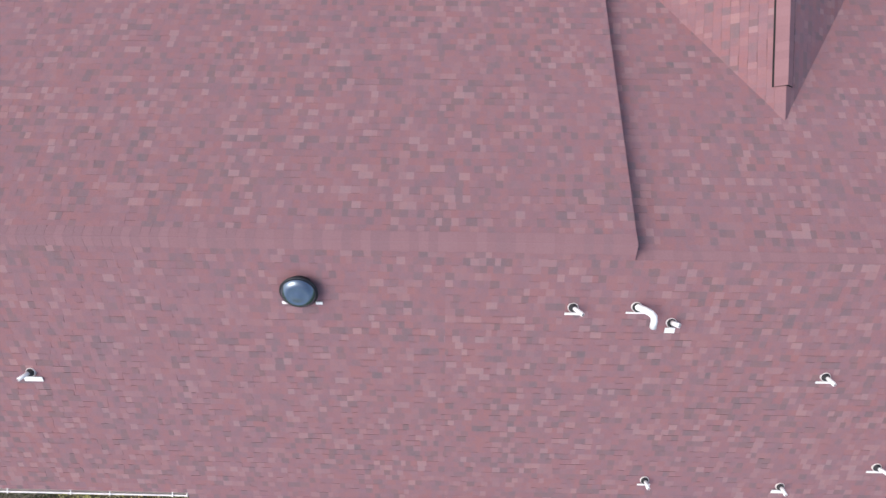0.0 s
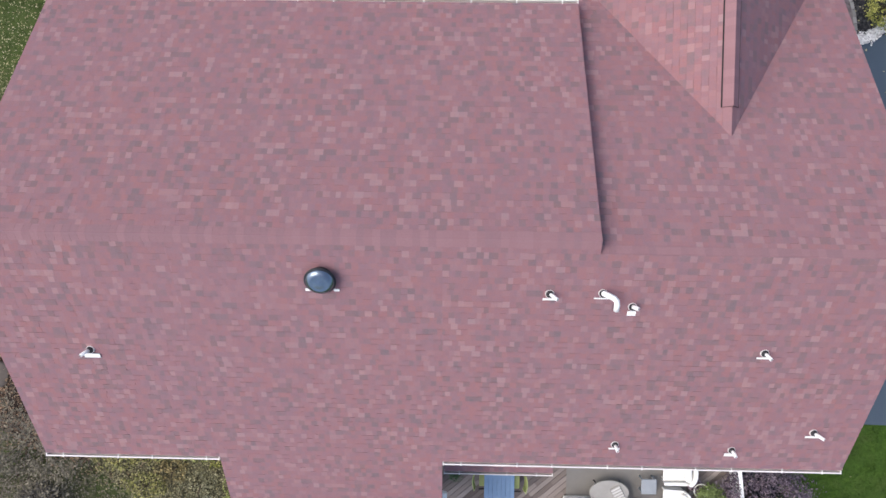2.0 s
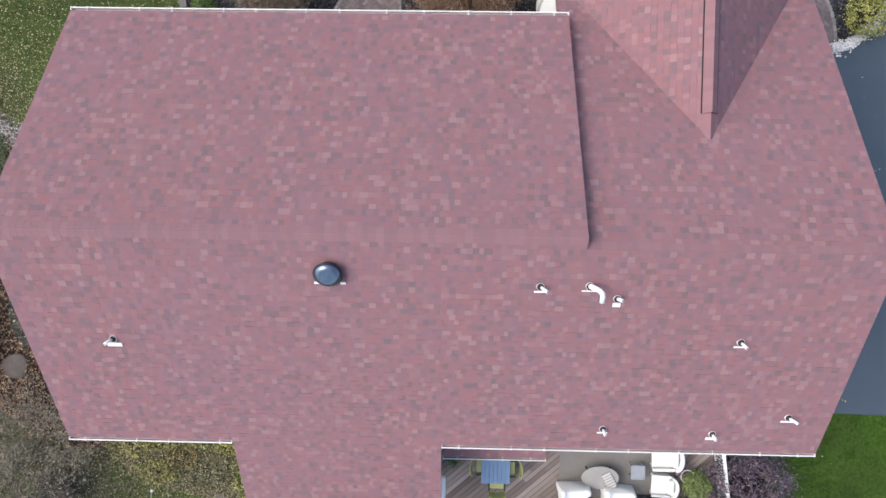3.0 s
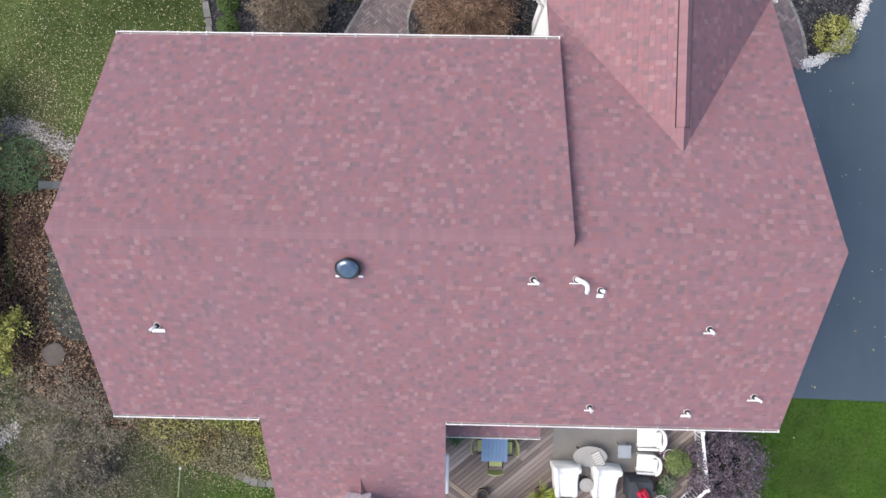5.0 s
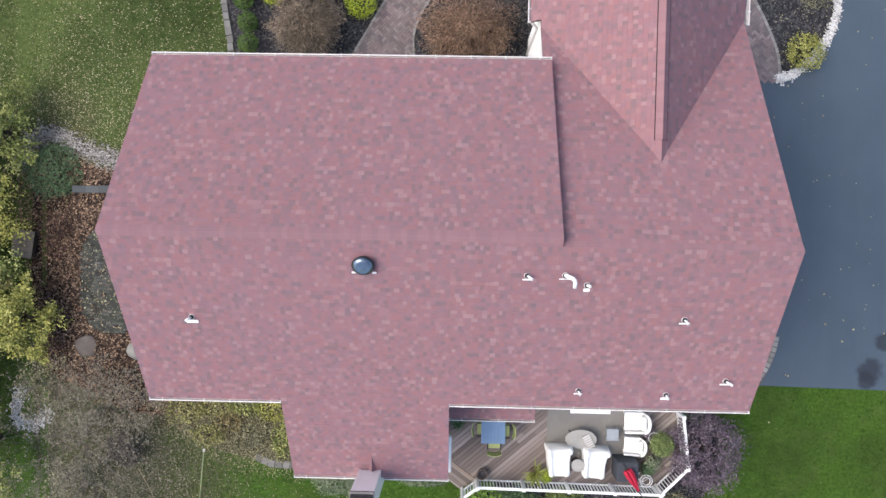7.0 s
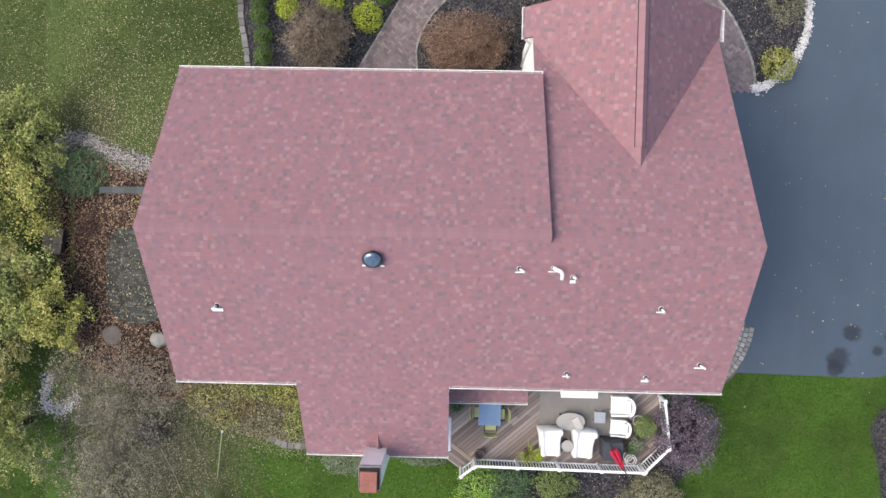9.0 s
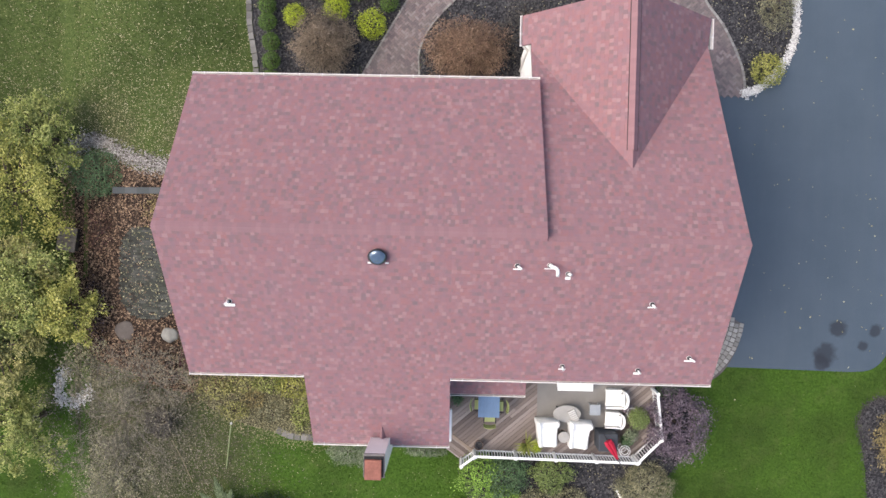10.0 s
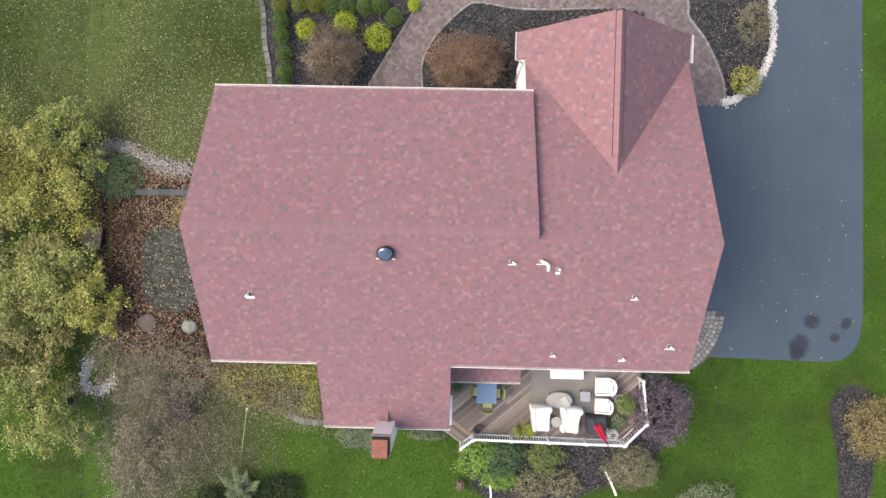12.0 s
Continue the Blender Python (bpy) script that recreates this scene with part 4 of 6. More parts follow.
# front bed
for k, (x, y) in enumerate(((-8.15, 9.45), (-8.07, 8.8), (-8.05, 8.13), (-7.9, 7.32), (-7.88, 6.55), (-7.9, 5.8))):
    shrub("boxwood_ball", "clipped round boxwood ball in the front bed", "boxwood", x, y, 0.36, 0.36, 0.72, BOXWOOD if k else BOX_GOLD, 1500, 0.055, 40 + k, 0.10, "clipped boxwood balls", depth=0.15)
for k, (x, y) in enumerate(((-7.23, 9.55), (-6.56, 9.55), (-5.81, 9.45), (-5.16, 9.4), (-4.36, 9.45), (-3.69, 9.55), (-3.05, 9.0))):
    shrub("boxwood_ball", "clipped round boxwood ball in the front bed", "boxwood", x, y, 0.38, 0.4, 0.74, BOX_GOLD if k < 2 else BOXWOOD, 1500, 0.055, 50 + k, 0.10, "clipped boxwood balls", depth=0.15)
for k, (x, y, r) in enumerate(((-6.94, 8.42, 0.46), (-5.22, 8.72, 0.52), (-3.76, 8.10, 0.60), (-2.2, 9.6, 0.28))):
    shrub("golden_shrub", "small bright yellow-green mounded shrub", "shrub", x, y, r, r, 0.75 * min(1, r * 2), CHARTREUSE, int(3200 * r), 0.075, 60 + k, 0.22, "yellow mounded shrubs", 0.4)
shrub("weeping_maple", "weeping tan-brown maple mound in the front bed", "maple", -5.58, 7.2, 1.26, 1.26, 1.8, TAN, 13000, 0.15, 70, 0.42, narrow=0.14, depth=0.5, tip=0.55, weep=True)
shrub("weeping_maple", "weeping russet maple mound beside the brick walk", "maple", 0.14, 6.95, 1.64, 1.28, 1.9, RUSSET, 17000, 0.15, 71, 0.34, narrow=0.14, depth=0.5, tip=0.55, weep=True)
shrub("shrub", "dark twiggy shrub between maple and garage", "shrub", 2.0, 7.6, 0.8, 0.9, 0.9, DUSKY, 1700, 0.08, 72, 0.3, thin=0.45)
shrub("shrub", "sparse dark shrub in the front bed", "shrub", 2.6, 8.7, 0.9, 0.5, 0.6, DUSKY, 900, 0.08, 73, 0.3, thin=0.5)
shrub("shrub", "yellow-green mounded shrub by the white stones", "shrub", 12.4, 6.5, 0.66, 0.66, 0.9, YELLOW_GREEN, 2300, 0.08, 74, 0.25, thin=0.35)
shrub("ornamental_grass", "brown ornamental grass clump in the island bed", "grass clump", 12.7, 9.0, 0.75, 0.95, 0.9, OLIVE, 2200, 0.16, 75, 0.3, narrow=0.12, thin=0.3)
# side and rear
shrub("shrub", "low dark green spreading shrub by the stones", "shrub", -15.6, 1.8, 1.15, 1.0, 0.95, JUNIPER, 4200, 0.075, 76, 0.2)
for k, (x, y, rx, ry, h, m2, n, lab) in enumerate((
        (1.05, -10.4, 0.78, 0.85, 0.9, HOSTA, 2200, "fresh light green leafy shrub below the deck"),
        (2.15, -10.45, 0.85, 0.75, 0.9, JUNIPER, 2600, "dark green rounded shrub below the deck"),
        (2.1, -11.45, 0.7, 0.45, 0.6, HOSTA, 1300, "light green low leafy plants at the bed's edge"),
        (4.05, -10.35, 0.72, 0.65, 0.8, GREENOLIVE, 2000, "olive green rounded shrub below the deck"),
        (3.5, -11.7, 0.75, 0.6, 0.6, OLIVE, 1500, "brownish low shrub in the mulch bed"),
        (4.9, -11.6, 0.8, 0.6, 0.6, OLIVE, 1300, "grey-brown low shrub in the mulch bed"))):
    shrub("shrub", lab, "shrub", x, y, rx * 1.1, ry * 1.1, h, m2, int(n * 1.3), 0.085, 80 + k, 0.42)
shrub("ornamental_grass", "fading olive ornamental grass beside the deck", "grass clump", 7.95, -10.75, 1.15, 0.95, 1.0, OLIVE, 5200, 0.17, 90, 0.25, narrow=0.13)
shrub("purple_smoke_bush", "purple-leaved twiggy shrub at the deck corner", "shrub", 8.98, -8.0, 1.28, 1.45, 2.0, PURPLE, 10000, 0.11, 91, 0.28, narrow=0.35, thin=0.25)
shrub("shrub", "dark shrub against the deck rail", "shrub", 8.75, -6.55, 0.5, 0.5, 0.9, JUNIPER, 900, 0.07, 92, 0.3)
shrub("shrub", "pale grey-green wispy shrub on the lawn", "shrub", 11.3, -12.1, 1.3, 0.8, 1.0, SAGE, 2600, 0.13, 93, 0.35, narrow=0.25, thin=0.35)
shrub("shrub", "golden brown rounded shrub in the mulch bed", "shrub", 18.45, -8.65, 1.2, 1.3, 1.3, GOLD, 5200, 0.11, 94, 0.35, narrow=0.35)
shrub("shrub", "small pale shrub in the mulch bed", "shrub", 17.6, -12.6, 0.5, 0.5, 0.5, SAGE, 700, 0.09, 95, 0.25)


def juniper(x, y, plumes, seed):
    """A feathery juniper: slanting plumes, each with a stem and sprays that thin out to the tip."""
    rnd = random.Random(seed)
    c = thing("juniper", "feathery grey-green juniper with slanting plumes", "juniper", Matrix.Translation((x, y, gz(x))))
    for dx, dy, h in plumes:
        tip = Vector((dx, dy, h))
        part("branch", tube([(0, 0, 0), tip * 0.6 + Vector((0, 0, 0.1)), tip], [0.035, 0.02, 0.006], 5), BARK, c)
        ls = Leaves()
        for _ in range(900):
            u = rnd.random() ** 0.8
            w = 0.34 * (1.04 - u) * (0.35 + 0.65 * min(1, u * 4))
            o = Vector((rnd.gauss(0, 1), rnd.gauss(0, 1), rnd.gauss(0, 0.7))) * w * 0.55
            p = tip * u + Vector((0, 0, 0.1 * math.sin(3.14 * u))) + o
            ls.add(p, Vector((rnd.gauss(0, 0.5), rnd.gauss(0, 0.5), 1)), 0.13, rnd, 0.24, tip.normalized() * 0.8 + o * 2)
        ls.done("plume", CONIFER, c)


juniper(-9.55, -12.5, ((-0.35, 1.75, 0.9), (0.35, 1.25, 0.9), (-1.0, 1.0, 0.7), (0.85, 0.75, 0.7), (0.0, 0.7, 1.2), (-0.6, 0.2, 0.9), (0.5, -0.2, 0.8)), 7)

# straw-coloured grasses by the chimney, and ground cover behind the house
for k, (x, y, rx, ry, m2, n) in enumerate(((-4.5, -9.75, 0.85, 0.5, SAGE, 1500), (-3.6, -10.05, 0.5, 0.45, SAGE, 700), (-1.2, -9.6, 0.9, 0.25, SAGE, 700))):
    shrub("ornamental_grass", "pale straw-green grass clump at the wing's wall", "grass clump", x, y, rx, ry, 0.35, m2, n, 0.2, 130 + k, 0.3, narrow=0.10, stems=3)
for k, (x, y, rx, ry, m2, n) in enumerate(((-6.75, -7.0, 0.75, 0.55, YELLOW_GREEN, 900), (-6.5, -8.2, 0.4, 0.7, LIMEGOLD, 600), (-7.9, -6.95, 0.7, 0.4, LIMEGOLD, 500), (-9.1, -7.0, 0.8, 0.4, OLIVE_GOLD, 450), (-10.2, -7.2, 0.7, 0.5, OLIVE_GOLD, 600),
                                                 (-9.3, -8.1, 0.7, 0.4, OLIVE_GOLD, 450), (-7.7, -8.1, 0.6, 0.45, OLIVE, 400), (-8.5, -7.6, 0.5, 0.4, GOLD, 350))):
    shrub("ground_cover", "low yellowing ground-cover plants among leaves", "ground cover", x, y, rx, ry, 0.3, m2, n, 0.085, 140 + k, 0.35, stems=3)
shrub("shrub", "small burgundy shrub beside the house wall", "shrub", -11.9, -0.9, 0.4, 0.55, 0.6, BURGUNDY, 500, 0.08, 150, 0.35)
shrub("shrub", "small burgundy shrub by the house corner", "shrub", -11.3, -5.9, 0.35, 0.5, 0.6, BURGUNDY, 400, 0.08, 151, 0.35)
shrub("shrub", "thin dark twiggy shrub among brown leaves", "shrub", -15.9, -4.3, 0.8, 1.3, 0.7, PURPLE, 900, 0.10, 152, 0.4, narrow=0.3, thin=0.45)
shrub("shrub", "dark ferny shrub beside the old patio", "shrub", -15.6, -0.6, 0.7, 0.9, 0.6, BURGUNDY, 900, 0.10, 153, 0.4, narrow=0.3, thin=0.45)
shrub("shrub", "low dark evergreen beside the young conifers", "shrub", -7.8, -12.3, 0.9, 0.9, 0.6, DEEPGREEN, 2600, 0.09, 154, 0.35)
shrub("shrub", "low dark evergreen under the feathery juniper", "shrub", -9.3, -12.75, 1.0, 0.6, 0.5, DEEPGREEN, 2200, 0.09, 156, 0.4)
shrub("shrub", "low dark evergreen at the rear lawn", "shrub", -11.0, -12.9, 0.7, 0.8, 0.6, DEEPGREEN, 1800, 0.09, 155, 0.35)


# ---- deck ----
DZ = 0.6
BOARD = pieces_mat("weathered_board", [(0.0, (0.12, 0.095, 0.084)), (0.3, (0.18, 0.147, 0.131)), (0.65, (0.235, 0.196, 0.177)), (0.88, (0.30, 0.256, 0.234)), (1.0, (0.38, 0.335, 0.31))], 0.85, (0.9, (0.155, 0.127, 0.114), 0.4), 45)
JOIST = simple("deck_frame_wood", (0.05, 0.04, 0.035), 0.9, 0.3, 4, 30)
DECK = [(-0.47, -5.1), (-0.47, -8.5), (0.8, -9.42), (7.35, -9.48), (8.35, -8.45), (8.1, -5.1)]
bm = prism(DECK, 0.1, DZ - 0.03)
deck = tagged(part("deck", bm, JOIST), "weathered grey-brown wooden deck behind the house", "deck", kind="structure")
bd = Pieces("deck_board", BOARD, deck, lambda c: True, 300)
ang = radians(41)
u, w = (math.cos(ang), math.sin(ang)), (-math.sin(ang), math.cos(ang))
s = -12.0
while s < 4.0:
    strip = clip(clip(DECK, w[0], w[1], s + 0.130), -w[0], -w[1], -s)
    if len(strip) >= 3:
        lo, hi = min(x * u[0] + y * u[1] for x, y in strip), max(x * u[0] + y * u[1] for x, y in strip)
        cut = lo + (hi - lo) * random.Random(int(s * 100)).uniform(0.3, 0.7)
        for a0, a1 in ((lo - 1, cut), (cut + 0.004, hi + 1)):
            pc = clip(clip(strip, u[0], u[1], a1), -u[0], -u[1], -a0)
            if len(pc) >= 3:
                bd.slab([(x, y, DZ) for x, y in pc], (0, 0, 0.03))
    s += 0.142
bd.done()
# step wedge at the corner, boards laid the other way
STEP = [(-0.47, -8.55), (0.8, -9.47), (0.42, -9.95), (-0.47, -9.3)]
step = tagged(part("deck_step", prism(STEP, 0.05, DZ - 0.19), JOIST), "wooden corner step down from the deck", "step", kind="structure")
bd = Pieces("deck_board", BOARD, step, lambda c: True, 40)
d = Vector((1.27, -0.92)).normalized()
nn = (-d.y, d.x)
base = STEP[0][0] * nn[0] + STEP[0][1] * nn[1]
for k in range(8):
    pc = clip(clip(STEP, nn[0], nn[1], base - k * 0.142), -nn[0], -nn[1], -(base - k * 0.142 - 0.136))
    if len(pc) >= 3:
        bd.slab([(x, y, DZ - 0.16) for x, y in pc], (0, 0, 0.03))
part("nosing", box(0, -0.05, 0, 1.57, 0.06, 0.035, 0.006, m=Matrix.Translation((-0.47, -8.52, DZ - 0.005)) @ Matrix.Rotation(math.atan2(d.y, d.x), 4, "Z")), simple("pale_board", (0.24, 0.19, 0.15), 0.85), step, "pale edge board")

# shed-roofed bay under the rear eave
BX0, BX1, BY = -0.19, 2.66, -6.5
bay = part("bay_wall", box(-0.4, -6.2, DZ + 0.003, 2.4, -5.06, 2.95), SIDING, house, "white bay under a shed roof")


def z_bay(y):
    return 3.05 + (y - BY) * 0.45


BAY = [(BX0, BY), (BX1, BY), (BX1, -5.06), (BX0, -5.06)]
bay_roof = roof_plate("bay_roof", BAY, lambda x, y: z_bay(y), 0.1)
gutter(BX0, BY, BX1, BY, z_bay(BY) - 0.02, (0, -1))
awning = thing("awning_case", "white closed awning case on the wing's wall", "awning")
part("case", box(-0.48, -8.45, 2.55, -0.11, -7.2, 2.75, 0.04), WHITE, awning)
for y in (-8.4, -7.25):
    part("bracket", box(-0.5, y - 0.03, 2.48, -0.2, y + 0.03, 2.56), WHITE, awning)


def railing(label, p, q, posts, balus=0.112):
    """White railing: posts with caps, two rails, balusters."""
    p, q = Vector(p), Vector(q)
    d = q - p
    r = thing("deck_railing", label, "railing", Matrix.Translation((p.x, p.y, DZ)) @ Matrix.Rotation(math.atan2(d.y, d.x), 4, "Z"), "deck railings")
    L = d.length
    part("top_rail", box(0, -0.05, 0.93, L, 0.05, 0.98, 0.01), WHITE, r)
    part("bottom_rail", box(0, -0.025, 0.08, L, 0.025, 0.13, 0.006), WHITE, r)
    pm = box(-0.05, -0.05, -0.55, 0.05, 0.05, 1.02, 0.006)
    me = None
    for k in range(posts):
        x = L * k / (posts - 1) if posts > 1 else 0
        if me is None:
            first = part("post", pm, WHITE, r)
            me = first.data
        else:
            first = put("post", me, r)
        first.location = (x, 0, 0)
        cap = part("post_cap", box(-0.065, -0.065, 1.02, 0.065, 0.065, 1.05, 0.012), WHITE, first)
    n = int(L / balus)
    me = None
    for k in range(1, n):
        x = L * k / n
        if me is None:
            o = part("baluster", box(-0.017, -0.017, 0.12, 0.017, 0.017, 0.94), WHITE, r)
            me = o.data
        else:
            o = put("baluster", me, r)
        o.location = (x, 0, 0)
    return r


railing("white painted railing along the deck's long side", (0.86, -9.36), (7.34, -9.46), 5)
railing("short white railing beside the corner step", (0.30, -9.78), (0.80, -9.40), 2)
railing("white railing across the deck's cut corner", (7.40, -9.42), (8.30, -8.5), 2)
railing("white railing on the deck's narrow end", (8.30, -8.40), (8.08, -6.65), 2)

RUG = simple("grey_rug", (0.21, 0.20, 0.187), 0.95, 0.12, 2, 120)
rug = tagged(part("rug", box(3.38, -8.42, DZ + 0.003, 6.9, -6.1, DZ + 0.015, 0.004), RUG), "flat grey outdoor rug on the deck", "rug")

BLUE = simple("blue_painted_wood", (0.18, 0.275, 0.41), 0.5, 0.12, 4, 40)
LIME = simple("lime_green_plastic", (0.42, 0.46, 0.18), 0.5, 0.12, 5, 40)
DARKMETAL = simple("dark_metal", (0.03, 0.03, 0.03), 0.5, 0.2, 6, 40, 0.6)
COVER = simple("white_cover_cloth", (0.80, 0.80, 0.78), 0.8, 0.06, 3, 25, relief=0.4)
GREYTOP = simple("grey_tabletop", (0.33, 0.32, 0.30), 0.6, 0.12, 4, 40)
BLUEGREY = simple("blue_grey_plastic", (0.29, 0.315, 0.34), 0.55, 0.12, 5, 40)
TERRA = simple("brown_clay", (0.13, 0.09, 0.07), 0.8, 0.25, 6, 40)
BLACKCLOTH = simple("charcoal_cover", (0.045, 0.05, 0.06), 0.75, 0.15, 3, 30, relief=0.4)
RED = simple("red_canvas", (0.42, 0.02, 0.05), 0.8, 0.2, 8, 40)


def D(x, y, rz=0.0):
    return pose(x, y, DZ, 0, 0, rz)


# blue dining table with three green chairs
tb = thing("dining_table", "square blue painted slatted outdoor table", "table", D(1.37, -7.39))
for k in range(7):
    part("slat", box(-0.43 + k * 0.1235, -0.43, 0.72, -0.43 + k * 0.1235 + 0.117, 0.43, 0.75, 0.005), BLUE, tb)
for x, y in ((-0.38, -0.38), (0.38, -0.38), (-0.38, 0.38), (0.38, 0.38)):
    part("leg", box(x - 0.03, y - 0.03, 0, x + 0.03, y + 0.03, 0.72), BLUE, tb)
part("apron", box(-0.38, -0.38, 0.64, 0.38, 0.38, 0.715), BLUE, tb)


def green_chair():
    c = thing("dining_chair", "lime green outdoor dining chair tucked at blue table", "chair", D(1.37, -8.1, 180), "chairs round the blue table")
    part("seat", box(-0.22, -0.2, 0.42, 0.22, 0.22, 0.46, 0.02), LIME, c)
    bm = bmesh.new()
    for k in range(9):
        a = (k - 4) / 4
        x = a * 0.22
        y = -0.22 - 0.05 * (1 - a * a)
        box(x - 0.026, y - 0.012, 0.47, x + 0.026, y + 0.012, 0.84, 0.0, bm, Matrix.Translation((0, -0.02, 0)) @ Matrix.Rotation(radians(8), 4, "X"))
    part("backrest", bm, LIME, c)
    for x, y in ((-0.2, -0.18), (0.2, -0.18), (-0.2, 0.2), (0.2, 0.2)):
        part("leg", tube([(x, y, 0), (x * 0.95, y * 0.95, 0.42)], 0.016, 8), DARKMETAL, c)
    for x in (-0.235, 0.235):
        part("armrest", box(x - 0.02, -0.22, 0.63, x + 0.02, 0.12, 0.655, 0.008), DARKMETAL, c)
    return c


gc = green_chair()
gc.matrix_basis = D(1.42, -7.87, 180) @ Matrix.Rotation(math.pi, 4, "Z")
copy_thing(gc, D(1.0, -7.35, 270))
copy_thing(gc, D(1.77, -7.4, 90))


def covered_lounge(x, y, rz):
    """A deep chair under a white cloth cover, broad at the back and slack over the arms."""
    c = thing("lounge_chair", "deep lounge chair under a white cloth cover", "chair", D(x, y, rz), "covered lounge chairs")
    bm = bmesh.new()
    rows = [(-0.62, 0.36, 0.36), (-0.55, 0.39, 0.44), (-0.1, 0.40, 0.47), (0.22, 0.43, 0.55), (0.36, 0.46, 0.86), (0.48, 0.47, 0.90), (0.54, 0.46, 0.84)]
    rings = []
    for yy, hw, zz in rows:
        ring = [(-hw - 0.03, 0.06), (-hw, zz * 0.7), (-hw + 0.04, zz + 0.03), (-hw + 0.12, zz + 0.05), (-hw + 0.17, zz - 0.02), (0, zz - 0.03), (hw - 0.17, zz - 0.02), (hw - 0.12, zz + 0.05), (hw - 0.04, zz + 0.03), (hw, zz * 0.7), (hw + 0.03, 0.06)]
        rings.append([bm.verts.new((px + 0.012 * math.sin(px * 31 + yy * 17), yy + 0.01 * math.sin(px * 23), pz + 0.012 * math.sin(px * 19 + yy * 29))) for px, pz in ring])
    for a, b in zip(rings, rings[1:]):
        for i in range(len(a) - 1):
            bm.faces.new((a[i], a[i + 1], b[i + 1], b[i]))
    bm.faces.new(rings[0]), bm.faces.new(rings[-1][::-1])
    bmesh.ops.subdivide_edges(bm, edges=bm.edges[:], cuts=1, use_grid_fill=True, smooth=0.5)
    part("cover", bm, COVER, c, "", True)
    for px, py in ((-0.33, -0.5), (0.33, -0.5), (-0.36, 0.45), (0.36, 0.45)):
        part("leg", box(px - 0.025, py - 0.025, 0, px + 0.025, py + 0.025, 0.08), DARKMETAL, c)
    return c


covered_lounge(3.80, -8.46, 2)
covered_lounge(5.1, -8.5, -3)


def white_armchair(x, y, rz):
    """A white moulded armchair with a rounded back."""
    c = thing("armchair", "white moulded plastic armchair with rounded back", "chair", D(x, y, rz), "white armchairs")
    part("seat", box(-0.38, -0.42, 0.28, 0.38, 0.36, 0.40, 0.05), PVC, c)
    part("back_panel", box(-0.30, 0.24, 0.38, 0.30, 0.44, 0.76, 0.07), PVC, c)
    bm = bmesh.new()
    a = [(0.42 * math.sin(t), 0.30 + 0.26 * math.cos(t)) for t in [radians(-90 + 15 * k) for k in range(13)]]
    rings = []
    for (px, py), f in zip(a, [0.0] * 13):
        k = 1.0 + 0.0 * f
        rings.append([bm.verts.new(v) for v in ((px * 0.86, (py - 0.30) * 0.8 + 0.27, 0.38), (px * 0.92, (py - 0.30) * 0.9 + 0.31, 0.80), (px, py + 0.06, 0.82), (px, py + 0.04, 0.40))])
    for p, q in zip(rings, rings[1:]):
        for i in range(4):
            bm.faces.new((p[i], p[(i + 1) % 4], q[(i + 1) % 4], q[i]))
    bm.faces.new(rings[0]), bm.faces.new(rings[-1][::-1])
    part("backrest", bm, PVC, c, "", True)
    for sx in (-1, 1):
        part("armrest", box(sx * 0.36, -0.44, 0.54, sx * 0.46, 0.34, 0.60, 0.025), PVC, c)
        part("arm_panel", box(sx * 0.39, -0.40, 0.1, sx * 0.43, 0.34, 0.55, 0.01), PVC, c)
        for py in (-0.36, 0.32):
            part("leg", box(sx * 0.34 - 0.03, py - 0.03, 0, sx * 0.34 + 0.03, py + 0.03, 0.3), PVC, c)
    return c


ac = white_armchair(6.5, -7.02, -90)
ac.matrix_basis = ac.matrix_basis @ Matrix.Scale(0.86, 4)
copy_thing(ac, D(6.46, -7.9, -93) @ Matrix.Scale(0.86, 4))
bn = thing("storage_bench", "long white storage bench against the house", "bench", D(4.86, -6.4))
part("body", box(-0.68, -0.26, 0.03, 0.68, 0.26, 0.5, 0.015), PVC, bn)
part("lid", box(-0.72, -0.3, 0.51, 0.72, 0.29, 0.56, 0.02), PVC, bn)

ot = thing("coffee_table", "oval grey outdoor coffee table", "table", D(4.56, -7.66))
part("tabletop", lathe([(0.0, 0.44), (0.94, 0.44), (1.0, 0.46), (0.98, 0.48), (0.0, 0.485)][1:], 36, sx=0.57, sy=0.35), GREYTOP, ot)
for px, py in ((-0.33, -0.17), (0.33, -0.17), (-0.33, 0.17), (0.33, 0.17)):
    part("leg", tube([(px * 1.15, py * 1.15, 0), (px, py, 0.45)], 0.018, 8), DARKMETAL, ot)
tray = thing("folded_chair_cushion", "pale striped cushion lying on the oval table", "cushion", D(4.82, -7.72, 28) @ Matrix.Translation((0, 0, 0.487)))
part("pad", box(-0.15, -0.26, 0, 0.15, 0.26, 0.045, 0.02), GREYTOP, tray)
PALE = simple("pale_cloth", (0.55, 0.54, 0.52), 0.9, 0.1, 6, 50)
for k in range(6):
    part("stripe", box(-0.14, -0.24 + k * 0.083, 0.046, 0.14, -0.24 + k * 0.083 + 0.045, 0.05), PALE, tray)
st = thing("side_table", "small square blue-grey side table", "table", D(5.70, -7.48))
part("tabletop", box(-0.22, -0.22, 0.42, 0.22, 0.22, 0.45, 0.02), BLUEGREY, st)
for px, py in ((-0.18, -0.18), (0.18, -0.18), (-0.18, 0.18), (0.18, 0.18)):
    part("leg", box(px - 0.02, py - 0.02, 0, px + 0.02, py + 0.02, 0.42), BLUEGREY, st)
rt = thing("side_table", "small round grey side table between covered chairs", "table", D(4.46, -8.62))
